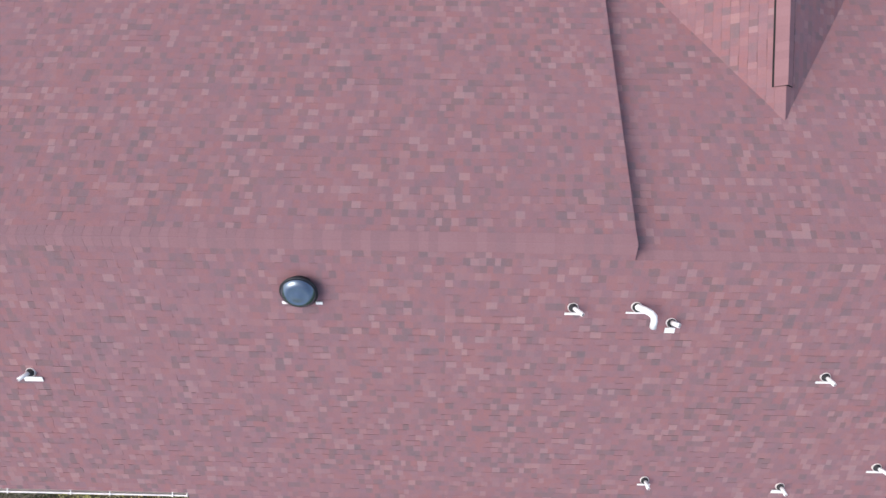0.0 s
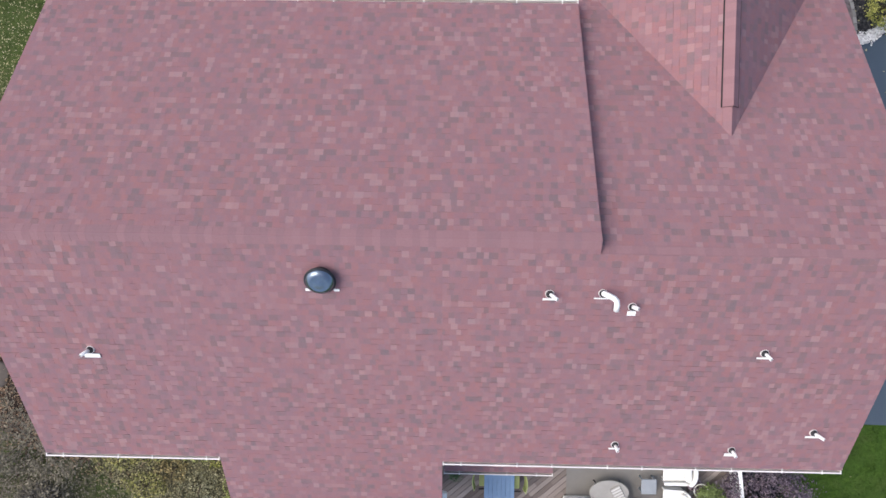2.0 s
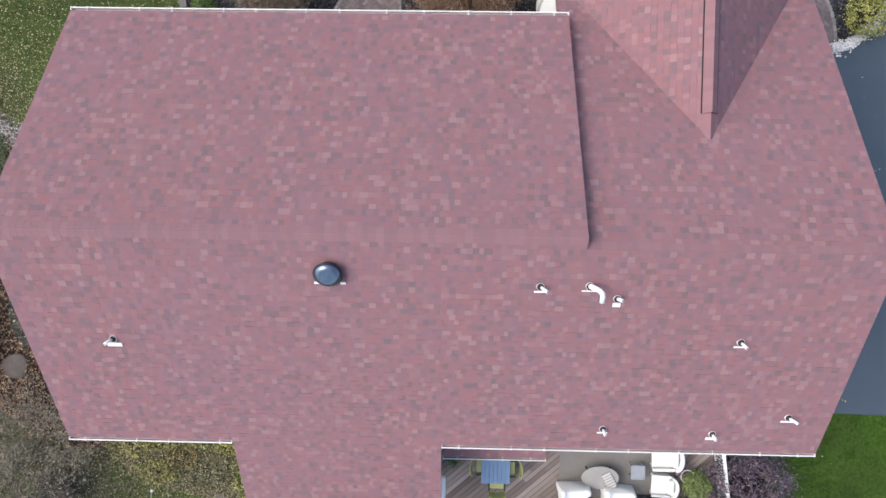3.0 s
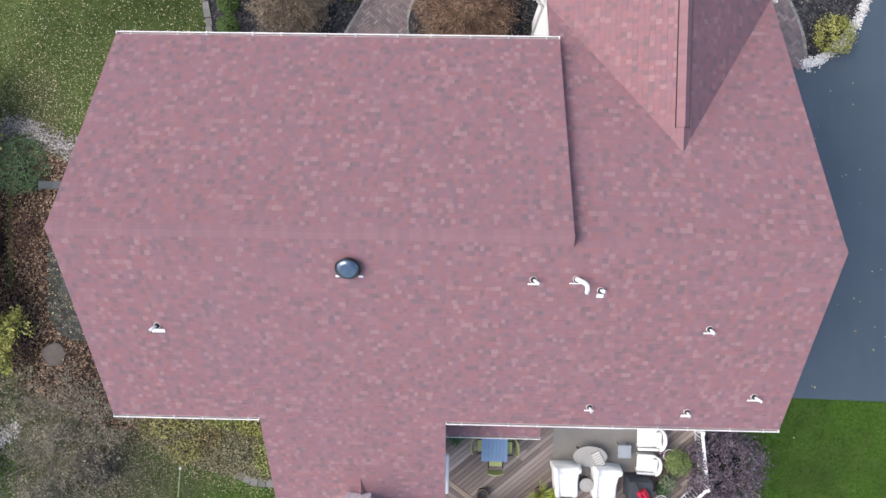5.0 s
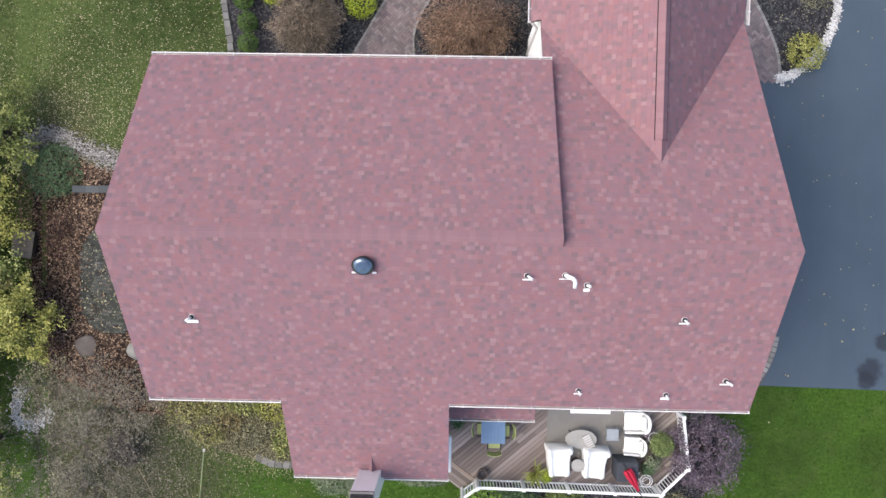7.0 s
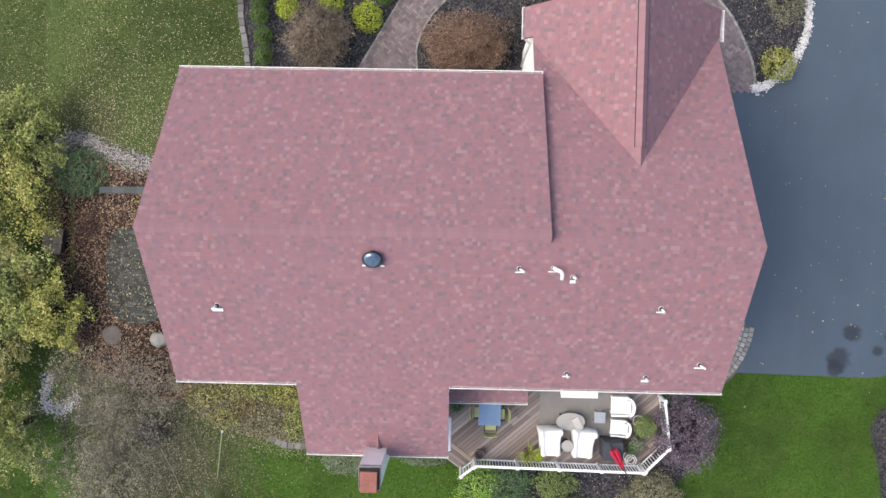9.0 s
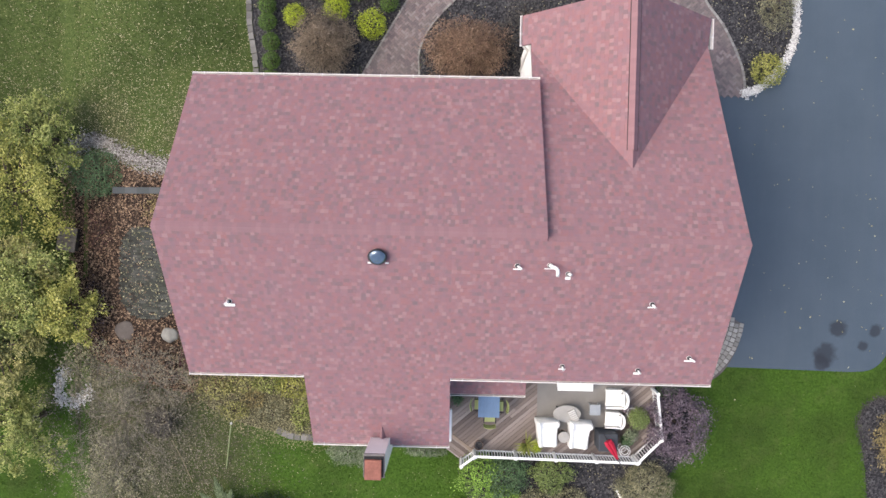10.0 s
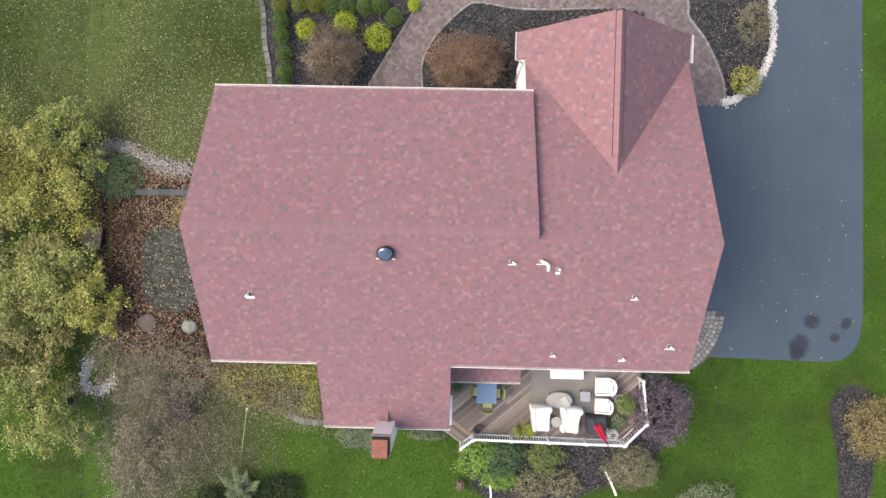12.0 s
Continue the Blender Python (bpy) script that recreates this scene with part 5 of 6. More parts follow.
part("tabletop", lathe([(0.22, 0.46), (0.235, 0.475), (0.225, 0.49)], 28), GREYTOP, rt)
part("pedestal", lathe([(0.16, 0.0), (0.15, 0.02), (0.03, 0.05), (0.03, 0.46)], 16), DARKMETAL, rt)

gr = thing("covered_grill", "barbecue grill under a fitted charcoal cover", "grill", D(6.16, -8.66))
part("cover", box(-0.38, -0.36, 0.04, 0.38, 0.36, 1.0, 0.035), BLACKCLOTH, gr)
part("hem", box(-0.395, -0.375, 0.04, 0.395, 0.375, 0.12, 0.02), BLACKCLOTH, gr)
for px in (-0.3, 0.3):
    part("wheel", tube([(px - 0.02, -0.2, 0.06), (px + 0.02, -0.2, 0.06)], 0.06, 14), RUBBER, gr)

um = thing("patio_umbrella", "closed red umbrella lying over the covered grill", "umbrella")
top, foot = Vector((6.66, -9.5, 1.70)), Vector((5.95, -8.28, 1.74))
part("pole", tube([foot, top], 0.02, 8), DARKMETAL, um)
ax = (top - foot).normalized()
q = ax.to_track_quat("Z", "Y")
bm = bmesh.new()
rings = []
for f, r in ((0.22, 0.16), (0.34, 0.18), (0.6, 0.12), (0.82, 0.035)):
    c = foot.lerp(top, f)
    rings.append([bm.verts.new(c + q @ Vector((r * (1 if k % 2 else 0.5) * math.cos(6.283 * k / 16), r * (1 if k % 2 else 0.5) * math.sin(6.283 * k / 16), 0))) for k in range(16)])
for a, b in zip(rings, rings[1:]):
    for k in range(16):
        bm.faces.new((a[k], a[(k + 1) % 16], b[(k + 1) % 16], b[k]))
bm.faces.new(rings[0][::-1]), bm.faces.new(rings[-1])
part("canopy", bm, RED, um, "folded red canopy")


def pot_plant(label, x, y, r, h, foliage, fr, fh, n, size, seed, narrow=0.5, z=DZ, material=None):
    p = thing("potted_plant", label, "potted plant", Matrix.Translation((x, y, z)))
    part("pot", lathe([(r * 0.72, 0), (r * 0.98, h * 0.9), (r * 1.06, h * 0.92), (r * 1.06, h), (r * 0.92, h), (r * 0.88, h * 0.85)], 24), material or TERRA, p)
    part("soil", lathe([(r * 0.9, h * 0.8), (r * 0.9, h * 0.86)], 20), MULCH, p)
    if n:
        rnd = random.Random(seed)
        ls = Leaves()
        for k in range(n):
            d = Vector((rnd.gauss(0, 1), rnd.gauss(0, 1), abs(rnd.gauss(0.4, 0.8)))).normalized()
            rr = rnd.random() ** 0.5
            c = Vector((d.x * fr * rr, d.y * fr * rr, h + fh * (0.1 + d.z * 0.8 * rr)))
            ls.add(c, d + Vector((rnd.gauss(0, 0.6), rnd.gauss(0, 0.6), 0.4)), size * rnd.uniform(0.6, 1.3), rnd, narrow)
        ls.done("foliage", foliage, p)
    return p


def spiky_plant(x, y, r):
    p = thing("potted_plant", "spiky yellow-green potted plant by the rail", "potted plant", D(x, y))
    part("pot", lathe([(0.15, 0), (0.2, 0.3), (0.21, 0.33), (0.18, 0.33), (0.17, 0.28)], 22), TERRA, p)
    rnd = random.Random(9)
    vs, fs = [], []
    for k in range(70):
        a, e = rnd.random() * 6.283, rnd.uniform(0.25, 1.3)
        d = Vector((math.cos(a) * math.cos(e), math.sin(a) * math.cos(e), math.sin(e)))
        s = Vector((-math.sin(a), math.cos(a), 0)) * 0.022
        n0 = len(vs)
        o, l = Vector((0, 0, 0.3)), r * rnd.uniform(0.75, 1.15)
        m1, m2 = o + d * l * 0.55, o + d * l - Vector((0, 0, 0.12 * math.cos(e)))
        vs += [o - s * 0.6, o + s * 0.6, m1 + s, m1 - s, m2]
        fs += [(n0, n0 + 1, n0 + 2, n0 + 3), (n0 + 3, n0 + 2, n0 + 4)]
    put("blades", mesh_from("blades", vs, fs, leaf_mat("spiky_leaf", leaves((0.22, 0.24, 0.06), 0.4))), p)


spiky_plant(2.95, -9.0, 0.62)
pot_plant("low yellow-green potted plant beside the rail", 3.35, -9.12, 0.14, 0.22, CHARTREUSE, 0.24, 0.3, 260, 0.09, 4)
pot_plant("bushy green potted plant at the deck's end", 7.45, -7.75, 0.24, 0.38, GREENOLIVE, 0.48, 0.75, 1900, 0.075, 5)
pot_plant("empty round brown plant pot by the rail", 1.0, -9.1, 0.19, 0.32, None, 0, 0, 0, 0, 6)
pot_plant("dark potted plant in the corner by the wall", 0.1, -7.2, 0.2, 0.3, JUNIPER, 0.3, 0.35, 260, 0.08, 7)
pot_plant("grey-leaved potted plant by the corner rail", 7.2, -8.5, 0.2, 0.3, SAGE, 0.35, 0.4, 500, 0.08, 8)
pot_plant("purple-leaved potted plant beside the armchair", 7.05, -7.45, 0.16, 0.28, PURPLE, 0.24, 0.3, 240, 0.08, 10)
pot_plant("dark blue-green potted plant behind the grill", 7.0, -8.75, 0.22, 0.3, JUNIPER, 0.3, 0.35, 420, 0.08, 11)
pot_plant("round brown planter standing on the lawn", 0.28, -11.8, 0.23, 0.3, TAN, 0.2, 0.12, 160, 0.08, 12, z=0.0)
wr = thing("wire_plant_stand", "white ringed wire plant stand by the rail", "plant stand", D(6.92, -9.1))
for r, z in ((0.22, 0.55), (0.14, 0.56), (0.18, 0.05)):
    part("ring", tube([(r * math.cos(a), r * math.sin(a), z) for a in [6.283 * k / 20 for k in range(21)]], 0.014, 6), PVC, wr)
for k in range(3):
    a = 2.094 * k
    part("leg", tube([(0.22 * math.cos(a), 0.22 * math.sin(a), 0.55), (0.18 * math.cos(a), 0.18 * math.sin(a), 0)], 0.012, 6), PVC, wr)
ws = thing("wire_plant_stand", "brown ringed wire plant stand by the step", "plant stand", D(7.18, -7.55))
for r, z in ((0.2, 0.5), (0.17, 0.05)):
    part("ring", tube([(r * math.cos(a), r * math.sin(a), z) for a in [6.283 * k / 20 for k in range(21)]], 0.014, 6), PALE, ws)
for k in range(3):
    a = 2.094 * k
    part("leg", tube([(0.2 * math.cos(a), 0.2 * math.sin(a), 0.5), (0.17 * math.cos(a), 0.17 * math.sin(a), 0)], 0.012, 6), PALE, ws)


# ---- yard odds and ends ----
def boulder(label, x, y, r, h, seed, material=None):
    rnd = random.Random(seed)
    bm = bmesh.new()
    bmesh.ops.create_icosphere(bm, subdivisions=3, radius=1)
    for v in bm.verts:
        s = 1 + 0.22 * noise.noise(v.co * 1.6 + Vector((seed, 0, 0))) + 0.08 * noise.noise(v.co * 5)
        v.co = Vector((v.co.x * r * s, v.co.y * r * s * 0.85, v.co.z * h * s + h * 0.3))
    ob = part("boulder", bm, material or STONE, None, "", True)
    ob.matrix_basis = Matrix.Translation((x, y, gz(x)))
    return tagged(ob, label, "boulder", "garden boulders")


boulder("pale rounded boulder in the side bed", -12.13, -4.98, 0.36, 0.2, 1, simple("pale_rock", (0.21, 0.205, 0.185), 0.9, 0.25, 3, 30))
boulder("flat brown-grey boulder in the side bed", -14.14, -4.91, 0.5, 0.16, 2, simple("brown_rock", (0.105, 0.09, 0.08), 0.9, 0.25, 3, 30))
SLATE = pieces_mat("slate_stone", [(0.0, (0.055, 0.062, 0.064)), (1.0, (0.095, 0.10, 0.10))], 0.85, None, 30)
wall_bar = thing("garden_wall", "low grey stone garden wall beside the house", "garden wall")
for k in range(7):
    x = -14.8 + k * 0.6
    part("stone_block", box(x, 0.97, gz(x) - 0.1, x + 0.59, 1.25, max(gz(x), -0.6) + 0.26, 0.02), SLATE, wall_bar)
crate = thing("garden_chest", "weathered grey wooden garden chest among leaves", "chest", pose(-17.3, -1.05, gz(-17.3), 0, 0, -8))
part("body", box(-0.38, -0.5, 0, 0.36, 0.5, 0.5, 0.01), JOIST, crate)
for k in range(5):
    part("lid_board", box(-0.42, -0.54 + k * 0.216, 0.505, 0.42, -0.54 + k * 0.216 + 0.208, 0.535, 0.004), simple("grey_wood", (0.17, 0.15, 0.13), 0.9, 0.2, 5, 40) if k == 0 else bpy.data.materials["grey_wood"], crate)
PATIO = [tuple(p) for p in smooth_line([(-14.3, -0.75), (-12.7, -0.55), (-12.0, -1.6), (-11.9, -3.0), (-12.1, -4.1), (-13.6, -4.3), (-14.5, -3.3)], 4, True)]
patio = sheet("patio", PATIO, simple("patio_soil", (0.022, 0.021, 0.018), 0.95, 0.35, 4, 30), "old grey paver patio half hidden by leaves", "patio", 0.04)
OLDBRICK = pieces_mat("old_paver", [(0.0, (0.030, 0.032, 0.030)), (0.5, (0.055, 0.058, 0.054)), (0.85, (0.085, 0.086, 0.08)), (1.0, (0.12, 0.115, 0.105))], 0.9, (1.5, (0.04, 0.05, 0.03), 0.6), 40)
op = Pieces("paver", OLDBRICK, patio, lambda c: -2.6 < c.y < -1.2, 160)
rnd = random.Random(44)
for k in range(36):
    for j in range(14):
        x, y = -14.7 + (j + 0.5 * (k % 2)) * 0.215, -0.5 - k * 0.108
        if inside(x, y, PATIO) and rnd.random() < 0.93:
            block(op, x, y, gz(x) + 0.062 + rnd.uniform(-0.006, 0.006), 0.2, 0.096, 0.05, rnd.uniform(-0.04, 0.04), 0.008)
op.done()

STAKE = simple("green_stake", (0.22, 0.26, 0.13), 0.7, 0.15)
stake = thing("garden_stake", "thin pale green garden stake leaning over grass", "stake")
part("rod", tube([(-9.68, -10.65, 0.0), (-9.2, -8.44, 1.0)], 0.022, 7), STAKE, stake)
part("tip", tube([(-9.2, -8.44, 0.98), (-9.19, -8.40, 1.03)], 0.045, 8), PALE, stake)
twine = thing("twine", "thin tan twine stretched over the ground", "twine")
part("strand", tube([(-11.96, -9.41, 0.2), (-11.5, -10.3, 0.12), (-11.06, -11.2, 0.2)], 0.012, 5), simple("tan_twine", (0.28, 0.23, 0.15), 0.9), twine)
spout = thing("drain_pipe", "white plastic drain pipe lying on the grass", "drain pipe")
part("pipe", tube([(6.88, -11.1, 0.06), (7.15, -11.6, 0.06), (7.38, -12.15, 0.06)], 0.055, 12), PVC, spout)
spout2 = thing("drain_pipe", "white plastic drain pipe end below the shrubs", "drain pipe")
part("pipe", tube([(1.66, -11.75, 0.3), (1.72, -12.2, 0.12), (1.72, -12.9, 0.06)], 0.05, 12), PVC, spout2)
for x0, y0, side in ((2.14, 6.43, -1), (8.86, 6.5, 1)):
    dn = thing("downspout", "white metal downspout on the garage corner", "downspout")
    part("elbow", tube([(x0, y0 + 0.05, 4.36), (x0 - side * 0.06, y0 - 0.05, 4.25), (x0 - side * 0.24, y0 - 0.1, 3.9)], 0.045, 8), GUTTER, dn)
    part("pipe", tube([(x0 - side * 0.24, y0 - 0.1, 3.92), (x0 - side * 0.24, y0 - 0.1, 0.1)], 0.045, 8), GUTTER, dn)

# cobbled apron between the garage and the drive
COBBLE = pieces_mat("grey_cobble", [(0.0, (0.20, 0.193, 0.18)), (0.5, (0.29, 0.28, 0.262)), (1.0, (0.38, 0.37, 0.35))], 0.9, (3, (0.16, 0.15, 0.12), 0.3), 40)
APRON = [(8.2, -6.2)] + [tuple(p) for p in smooth_line([(10.3, -6.35), (10.7, -6.33), (11.23, -5.86), (11.70, -4.98), (11.96, -4.0)], 5)] + [(11.45, -3.7), (8.2, -3.2)]
apron = sheet("apron", APRON, BEDSAND, "curved grey cobblestone apron beside the garage", "paving", 0.045)
cb = Pieces("cobble", COBBLE, apron, lambda c: True, 300)
rnd = random.Random(12)
c0 = Vector((8.6, -3.6))
for k in range(10):
    r = 3.28 - k * 0.2
    n = int(r * 1.75 / 0.2)
    for i in range(n):
        a = -1.25 + 1.75 * (i + 0.5 * (k % 2)) / n
        x, y = c0.x + r * math.cos(a), c0.y + r * math.sin(a)
        if inside(x, y, APRON):
            block(cb, x, y, 0.085 + rnd.uniform(-0.006, 0.006), 0.175, 0.175, 0.05, a + rnd.uniform(-0.04, 0.04), 0.015)
cb.done()

# herringbone pavers of the walk, nearest stretch piece by piece
pv = Pieces("paver", PAVER, walk_path, lambda c: -4.2 < c.x < -0.9 and c.y < 7.9, 300)
L = 0.1
ca, sa = math.cos(radians(45)), math.sin(radians(45))
rnd = random.Random(2)
for i in range(-150, 150):
    for j in range(-80, 80):
        for kind in (0, 1):
            # two bricks per cell of the herringbone
            bx, by = i + j * 2, i - j * 2
            if kind == 0:
                ux, uy, ang = bx + 1.0, by + 0.5, 0.0
            else:
                ux, uy, ang = bx + 0.5, by + 2.0, math.pi / 2
            gx, gy = ux * L, uy * L
            x, y = 3.0 + ca * gx - sa * gy, 8.0 + sa * gx + ca * gy
            if not (-4.5 < x < 11.8 and 5.4 < y < 12):
                continue
            if inside(x, y, WALK):
                block(pv, x, y, 0.06 + rnd.uniform(-0.003, 0.003), 0.192, 0.092, 0.03, ang + radians(45), 0.005)
pv.done()

# fallen leaves and tufts of grass
SOFT = [MULCH_L, MULCH_M, MULCH_R, MULCH_B, MULCH_I, LEAF_L, LEAF_B]
HARD = [[(x - 0.0, y) for x, y in DRIVE], WALK, APRON, DECK, STEP]
HOUSE = [[(XL + 0.4, YB + 0.4), (XR - 0.4, YB + 0.4), (XR - 0.4, YF), (XL + 0.4, YF)], [(EX0 + 0.3, YE + 0.4), (EX1 - 0.3, YE + 0.4), (EX1 - 0.3, YB), (EX0 + 0.3, YB)]]


def litter(name, label, n, where, material, size, seed, parent=None, up=0.0, flat=0.5):
    rnd = random.Random(seed)
    ls = Leaves()
    k = tries = 0
    while k < n and tries < n * 12:
        tries += 1
        x, y = where(rnd)
        if x is None or any(inside(x, y, h) for h in HOUSE):
            continue
        ls.add(Vector((x, y, gz(x) + up + rnd.uniform(0.015, 0.05))), Vector((rnd.gauss(0, flat), rnd.gauss(0, flat), 1)), rnd.uniform(*size), rnd, rnd.uniform(0.4, 0.8))
        k += 1
    ob = ls.done(name, material, parent)
    return tagged(ob, label, "leaves", kind="stuff")


PALELEAF = leaf_mat("pale_fallen_leaf", [(0.0, (0.16, 0.14, 0.07)), (0.5, (0.30, 0.27, 0.14)), (1.0, (0.52, 0.49, 0.33))])
BROWNLEAF = leaf_mat("brown_fallen_leaf", [(0.0, (0.026, 0.016, 0.013)), (0.3, (0.105, 0.060, 0.042)), (0.7, (0.235, 0.148, 0.088)), (1.0, (0.45, 0.33, 0.22))])
GOLDLEAF = leaf_mat("golden_fallen_leaf", [(0.0, (0.085, 0.075, 0.040)), (0.5, (0.205, 0.190, 0.095)), (1.0, (0.40, 0.375, 0.22))])


def lawn_left(r):
    x, y = r.uniform(-22, -8.8), 10.6 - 9.0 * r.random() ** 1.0
    if r.random() > 0.30 + 0.7 * min(1, max(0, (8.5 - y) / 6)):
        return None, None
    return (None, None) if any(inside(x, y, o) for o in (LEAF_L, MULCH_L)) else (x, y)


def lawn_back(r):
    x, y = r.uniform(-12, 1), r.uniform(-13.5, -8.6)
    return (None, None) if r.random() > 0.2 + 0.8 * max(0, (-3 - x) / 9) or inside(x, y, LEAF_B) else (x, y)


def lawn_any(r):
    x, y = r.uniform(-22, 20), r.uniform(-14, 11)
    return (None, None) if any(inside(x, y, o) for o in (DECK, APRON)) else (x, y)


def in_bed(poly):
    x0, x1 = min(p[0] for p in poly), max(p[0] for p in poly)
    y0, y1 = min(p[1] for p in poly), max(p[1] for p in poly)

    def f(r):
        x, y = r.uniform(x0, x1), r.uniform(y0, y1)
        return (x, y) if inside(x, y, poly) else (None, None)
    return f


def off_patio(q):
    return (None, None) if q[0] is None or (inside(q[0], q[1], PATIO) and (q[0] * 37 + q[1] * 61) % 1 > 0.22) else q


litter("fallen_leaves", "pale fallen leaves scattered over the side lawn", 14000, lawn_left, PALELEAF, (0.025, 0.075), 101)
litter("fallen_leaves", "pale fallen leaves on the rear lawn", 800, lawn_back, PALELEAF, (0.025, 0.07), 102)
litter("fallen_leaves", "few pale leaves blown over lawn and drive", 260, lawn_any, PALELEAF, (0.04, 0.09), 103, up=0.05)
litter("fallen_leaves", "few pale leaves scattered on the driveway", 80, in_bed(DRIVE[2:]), PALELEAF, (0.05, 0.11), 108, up=0.035)
litter("fallen_leaves", "dry leaves in the worn turf behind the house", 4200, lambda r: (r.gauss(-10.8, 1.7), r.gauss(-10.2, 1.6)), BAREGREY, (0.03, 0.08), 109)
litter("leaf_litter", "thick brown fallen leaves in the side bed", 11000, lambda r: off_patio(in_bed(LEAF_L)(r)), BROWNLEAF, (0.06, 0.13), 104, up=0.02)
litter("leaf_litter", "golden fallen leaves behind the house", 9500, in_bed(LEAF_B), GOLDLEAF, (0.035, 0.085), 105, up=0.02)
for k, poly in enumerate((MULCH_L, MULCH_M, MULCH_R, MULCH_B)):
    litter("fallen_leaves", "pale leaf flecks on dark mulch", 420, in_bed(poly), PALELEAF, (0.03, 0.08), 110 + k, up=0.03)


def along_rim(line, spread):
    """Places scattered to both sides of a bed's rim."""
    def f(r):
        u = r.random() * (len(line) - 1)
        k = int(u)
        p = Vector(line[k][:2]).lerp(Vector(line[k + 1][:2]), u - k)
        x, y = p.x + r.gauss(0, spread), p.y + r.gauss(0, spread)
        return (None, None) if any(inside(x, y, o) for o in (DECK, WALK, APRON)) else (x, y)
    return f


MULCHCHIP = leaf_mat("mulch_chip", [(0.0, (0.014, 0.014, 0.015)), (0.6, (0.045, 0.042, 0.044)), (1.0, (0.13, 0.12, 0.12))])
litter("mulch_chips", "dark mulch chips strewn over the grass edge", 2600, along_rim(MULCH_I + MULCH_I[:1], 0.10), MULCHCHIP, (0.03, 0.08), 120)
litter("mulch_chips", "dark mulch chips along the deck bed's rim", 2200, along_rim(MULCH_B[:51], 0.11), MULCHCHIP, (0.03, 0.08), 121)
litter("leaf_litter", "golden leaves strewn past the rear bed's rim", 3800, along_rim(LEAF_B + LEAF_B[:1], 0.32), GOLDLEAF, (0.035, 0.08), 122)
litter("leaf_litter", "brown leaves strewn past the side bed's rim", 3600, along_rim(LEAF_L + LEAF_L[:1], 0.35), BROWNLEAF, (0.05, 0.11), 123)
litter("fallen_leaves", "yellow leaves heaped by the side wall of the house", 700, lambda r: (r.gauss(-12.5, 0.35), r.gauss(0.25, 0.4)), GOLD, (0.05, 0.11), 124, up=0.03)


def yard_left(r):
    x, y = r.uniform(-19, -10.0), r.uniform(-14.5, -5.5)
    return (x, y) if not inside(x, y, LEAF_L) and math.hypot((x + 14.2) / 3.6, (y + 9.4) / 3.8) < 1 + 0.33 * r.gauss(0, 1) else (None, None)


litter("leaf_litter", "grey-brown fallen leaves under the bare bushes", 12000, yard_left, BAREGREY, (0.04, 0.10), 106)


def turf(n, seed):
    """Tufts of grass over the lawn."""
    rnd = random.Random(seed)
    vs, fs = [], []
    k = 0
    while k < n:
        x, y = rnd.uniform(-22.5, 20.5), rnd.uniform(-14.5, 11.5)
        k += 1
        jx, jy = rnd.gauss(0, 0.09), rnd.gauss(0, 0.09)
        if any(inside(x + jx, y + jy, o) for o in SOFT) or any(inside(x, y, o) for o in HARD) or any(inside(x, y, h) for h in HOUSE) or (rnd.random() < 0.45 and inside(x + 5 * jx, y + 4 * jy, BARE_BED)):
            continue
        z = gz(x) + 0.012
        for _ in range(2):
            a, l, s = rnd.random() * 6.283, rnd.uniform(0.04, 0.09), 0.016
            dx, dy = math.cos(a), math.sin(a)
            m = len(vs)
            px, py = x + rnd.gauss(0, 0.03), y + rnd.gauss(0, 0.03)
            vs += [(px - dy * s, py + dx * s, z), (px + dy * s, py - dx * s, z), (px + dx * l, py + dy * l, z + rnd.uniform(0.03, 0.07))]
            fs.append((m, m + 1, m + 2))
    ob = put("grass", mesh_from("grass", vs, fs, GRASS))
    return tagged(ob, "short mown green lawn grass tufts", "grass", kind="stuff")


litter("leaf_litter", "brown and pale leaves on the old patio", 420, in_bed(PATIO), PALELEAF, (0.05, 0.11), 107, up=0.03)
turf(110000, 9)


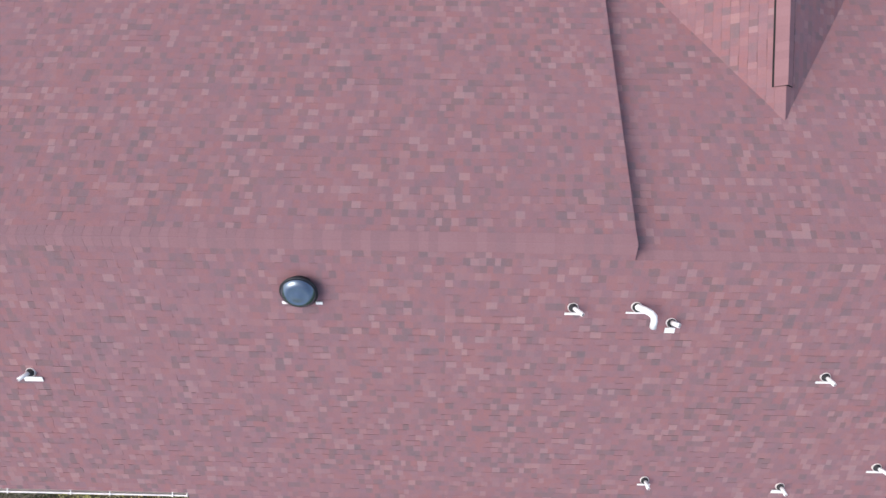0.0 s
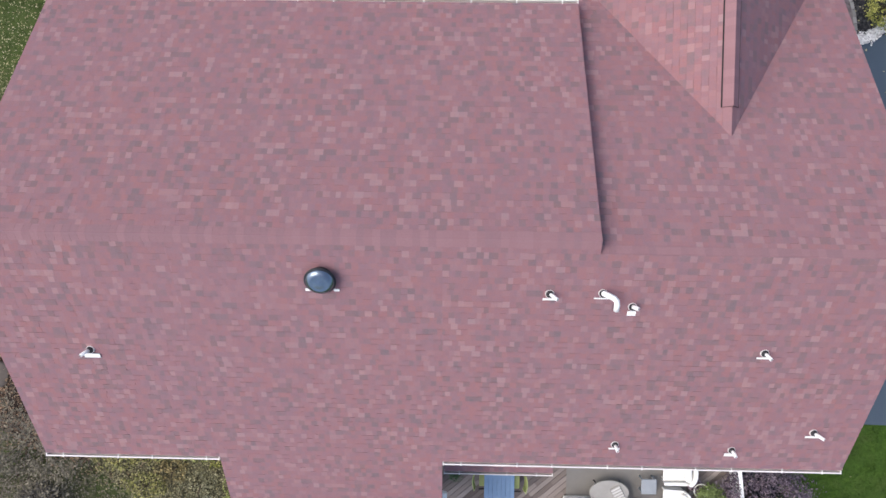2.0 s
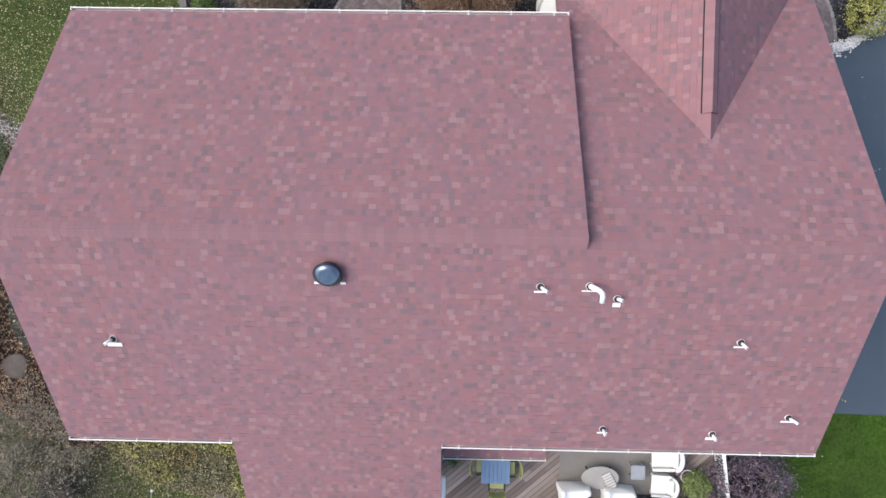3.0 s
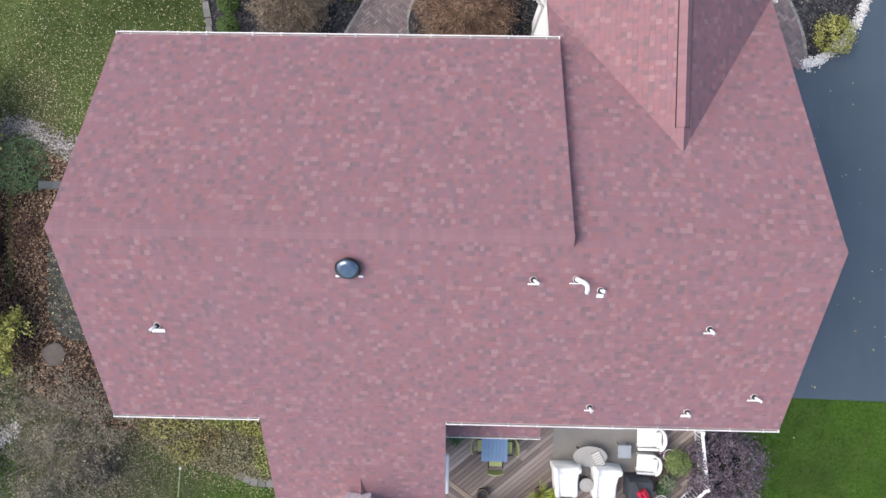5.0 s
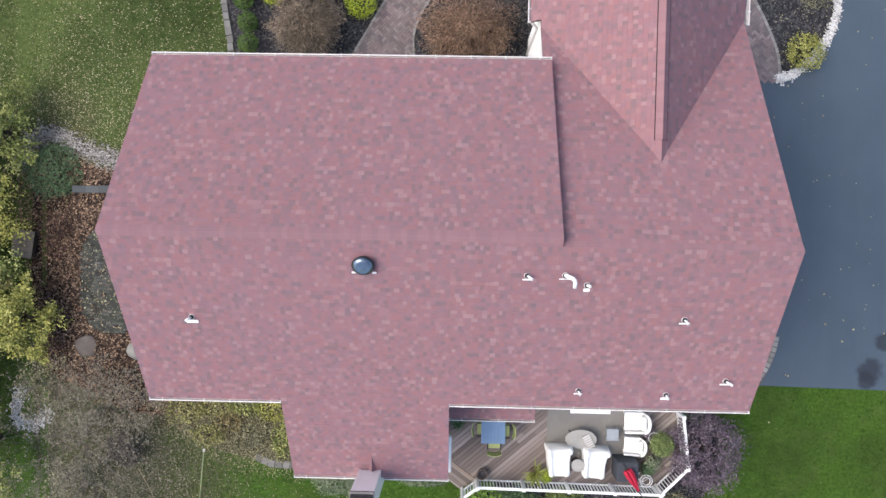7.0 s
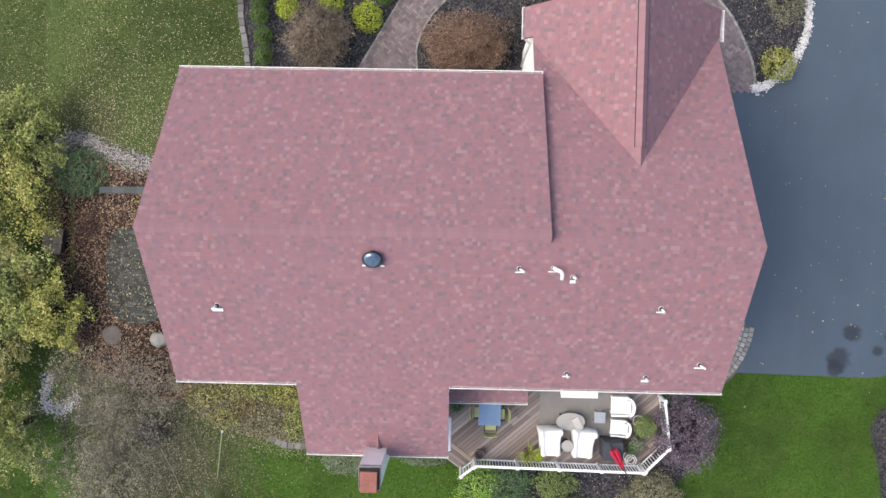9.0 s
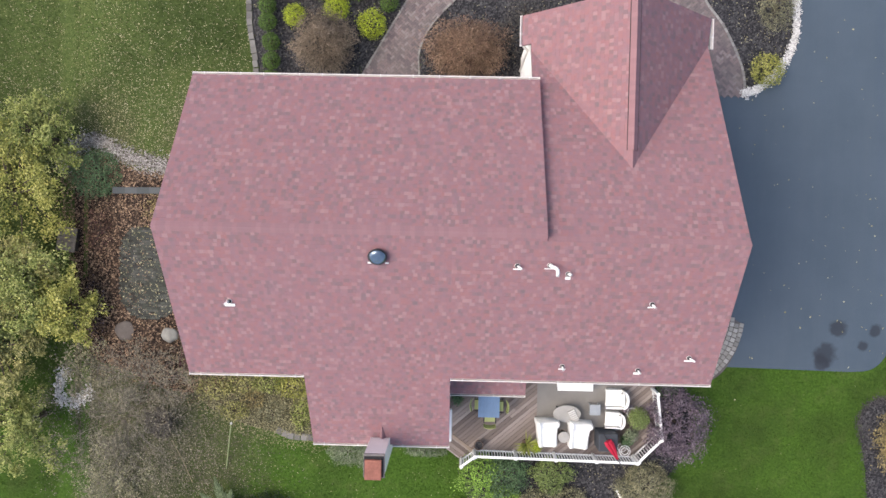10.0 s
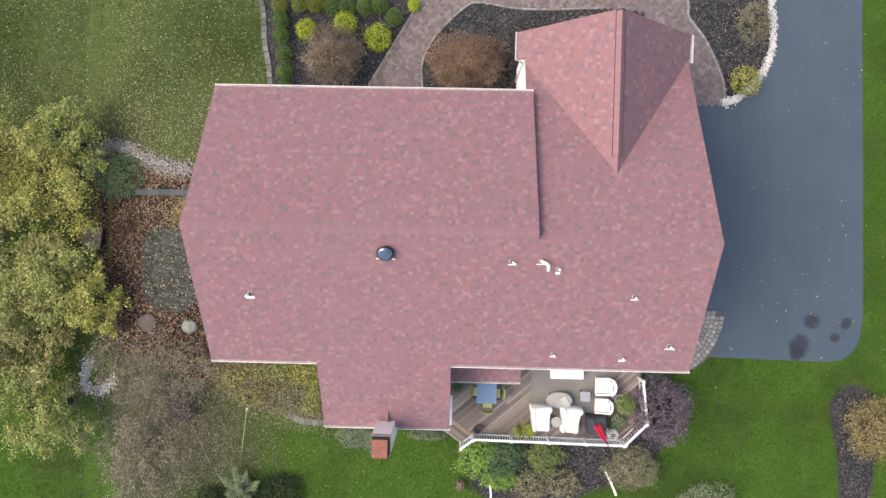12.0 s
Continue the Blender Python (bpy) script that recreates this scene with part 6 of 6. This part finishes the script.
# ---- shingles ----
def shingle_slope(roof, outline, height, down, near=None, course=0.143, rise=0.010):
    """Courses of tabs of uneven width over a slope; each tab lies on the one below it."""
    k = math.sqrt(1 + PITCH * PITCH)
    step = course / k
    along = (-down[1], down[0])
    ds = [x * down[0] + y * down[1] for x, y in outline]
    ps = Pieces("shingle", SHINGLE, roof, near)
    d, rnd = min(ds), random.Random(len(outline) * 7 + int(10 * min(ds)))
    while d < max(ds):
        row = clip(outline, down[0], down[1], d + step)
        row = clip(row, -down[0], -down[1], -d)
        if len(row) >= 3:
            ss = [x * along[0] + y * along[1] for x, y in row]
            s = min(ss) - rnd.random() * 0.2
            while s < max(ss):
                w = rnd.choice((0.09, 0.11, 0.12, 0.13, 0.14, 0.17))
                tab = clip(clip(row, along[0], along[1], s + w), -along[0], -along[1], -s)
                s += w
                if len(tab) >= 3 and rnd.random() < 0.24:
                    tab = clip(tab, -down[0], -down[1], -(d + rnd.uniform(0.006, 0.011)))
                if len(tab) < 3:
                    continue
                thick = rise + rnd.choice((0.0, 0.0, 0.002, 0.006))
                top = []
                for x, y in tab:
                    u = (x * down[0] + y * down[1] - d) / step
                    top.append((x, y, height(x, y) - 0.006 + 0.002 + thick * u))
                ps.slab(top, (0, 0, 0.02))
        d += step
    ps.done()


for i, ((outline, height, down), roof) in enumerate(zip(SLOPES, ROOFS)):
    o = outline
    if i == 1:
        # the rear slope is laid in three convex fields
        fields = [[(XL, RL), (XL, YB), (EX0, YB), (EX0, RL)], [(EX0, RL), (EX0, YE), (EX1, YE), (EX1, RL)], [(EX1, RL), (EX1, YB), (XR, YB), (XR, RR), (XM, RR), (XM, RL)]]
    elif i == 3:
        fields = [[(GX, valley_top), (2.42, valley_l), (2.42, GC + 0.007), (GX, GY)], [(2.42, GN), (GL, GN), (GL, GC), (2.42, GC + 0.007)]]
    else:
        fields = [o]
    for j, f in enumerate(fields):
        near = None
        if (i, j) == (1, 1):
            near = lambda c: -4.6 < c.x < -0.4 and -3.2 < c.y < -0.3
        shingle_slope(roof, f, height, down, near)

shingle_slope(bay_roof, BAY, lambda x, y: z_bay(y), (0, -1))
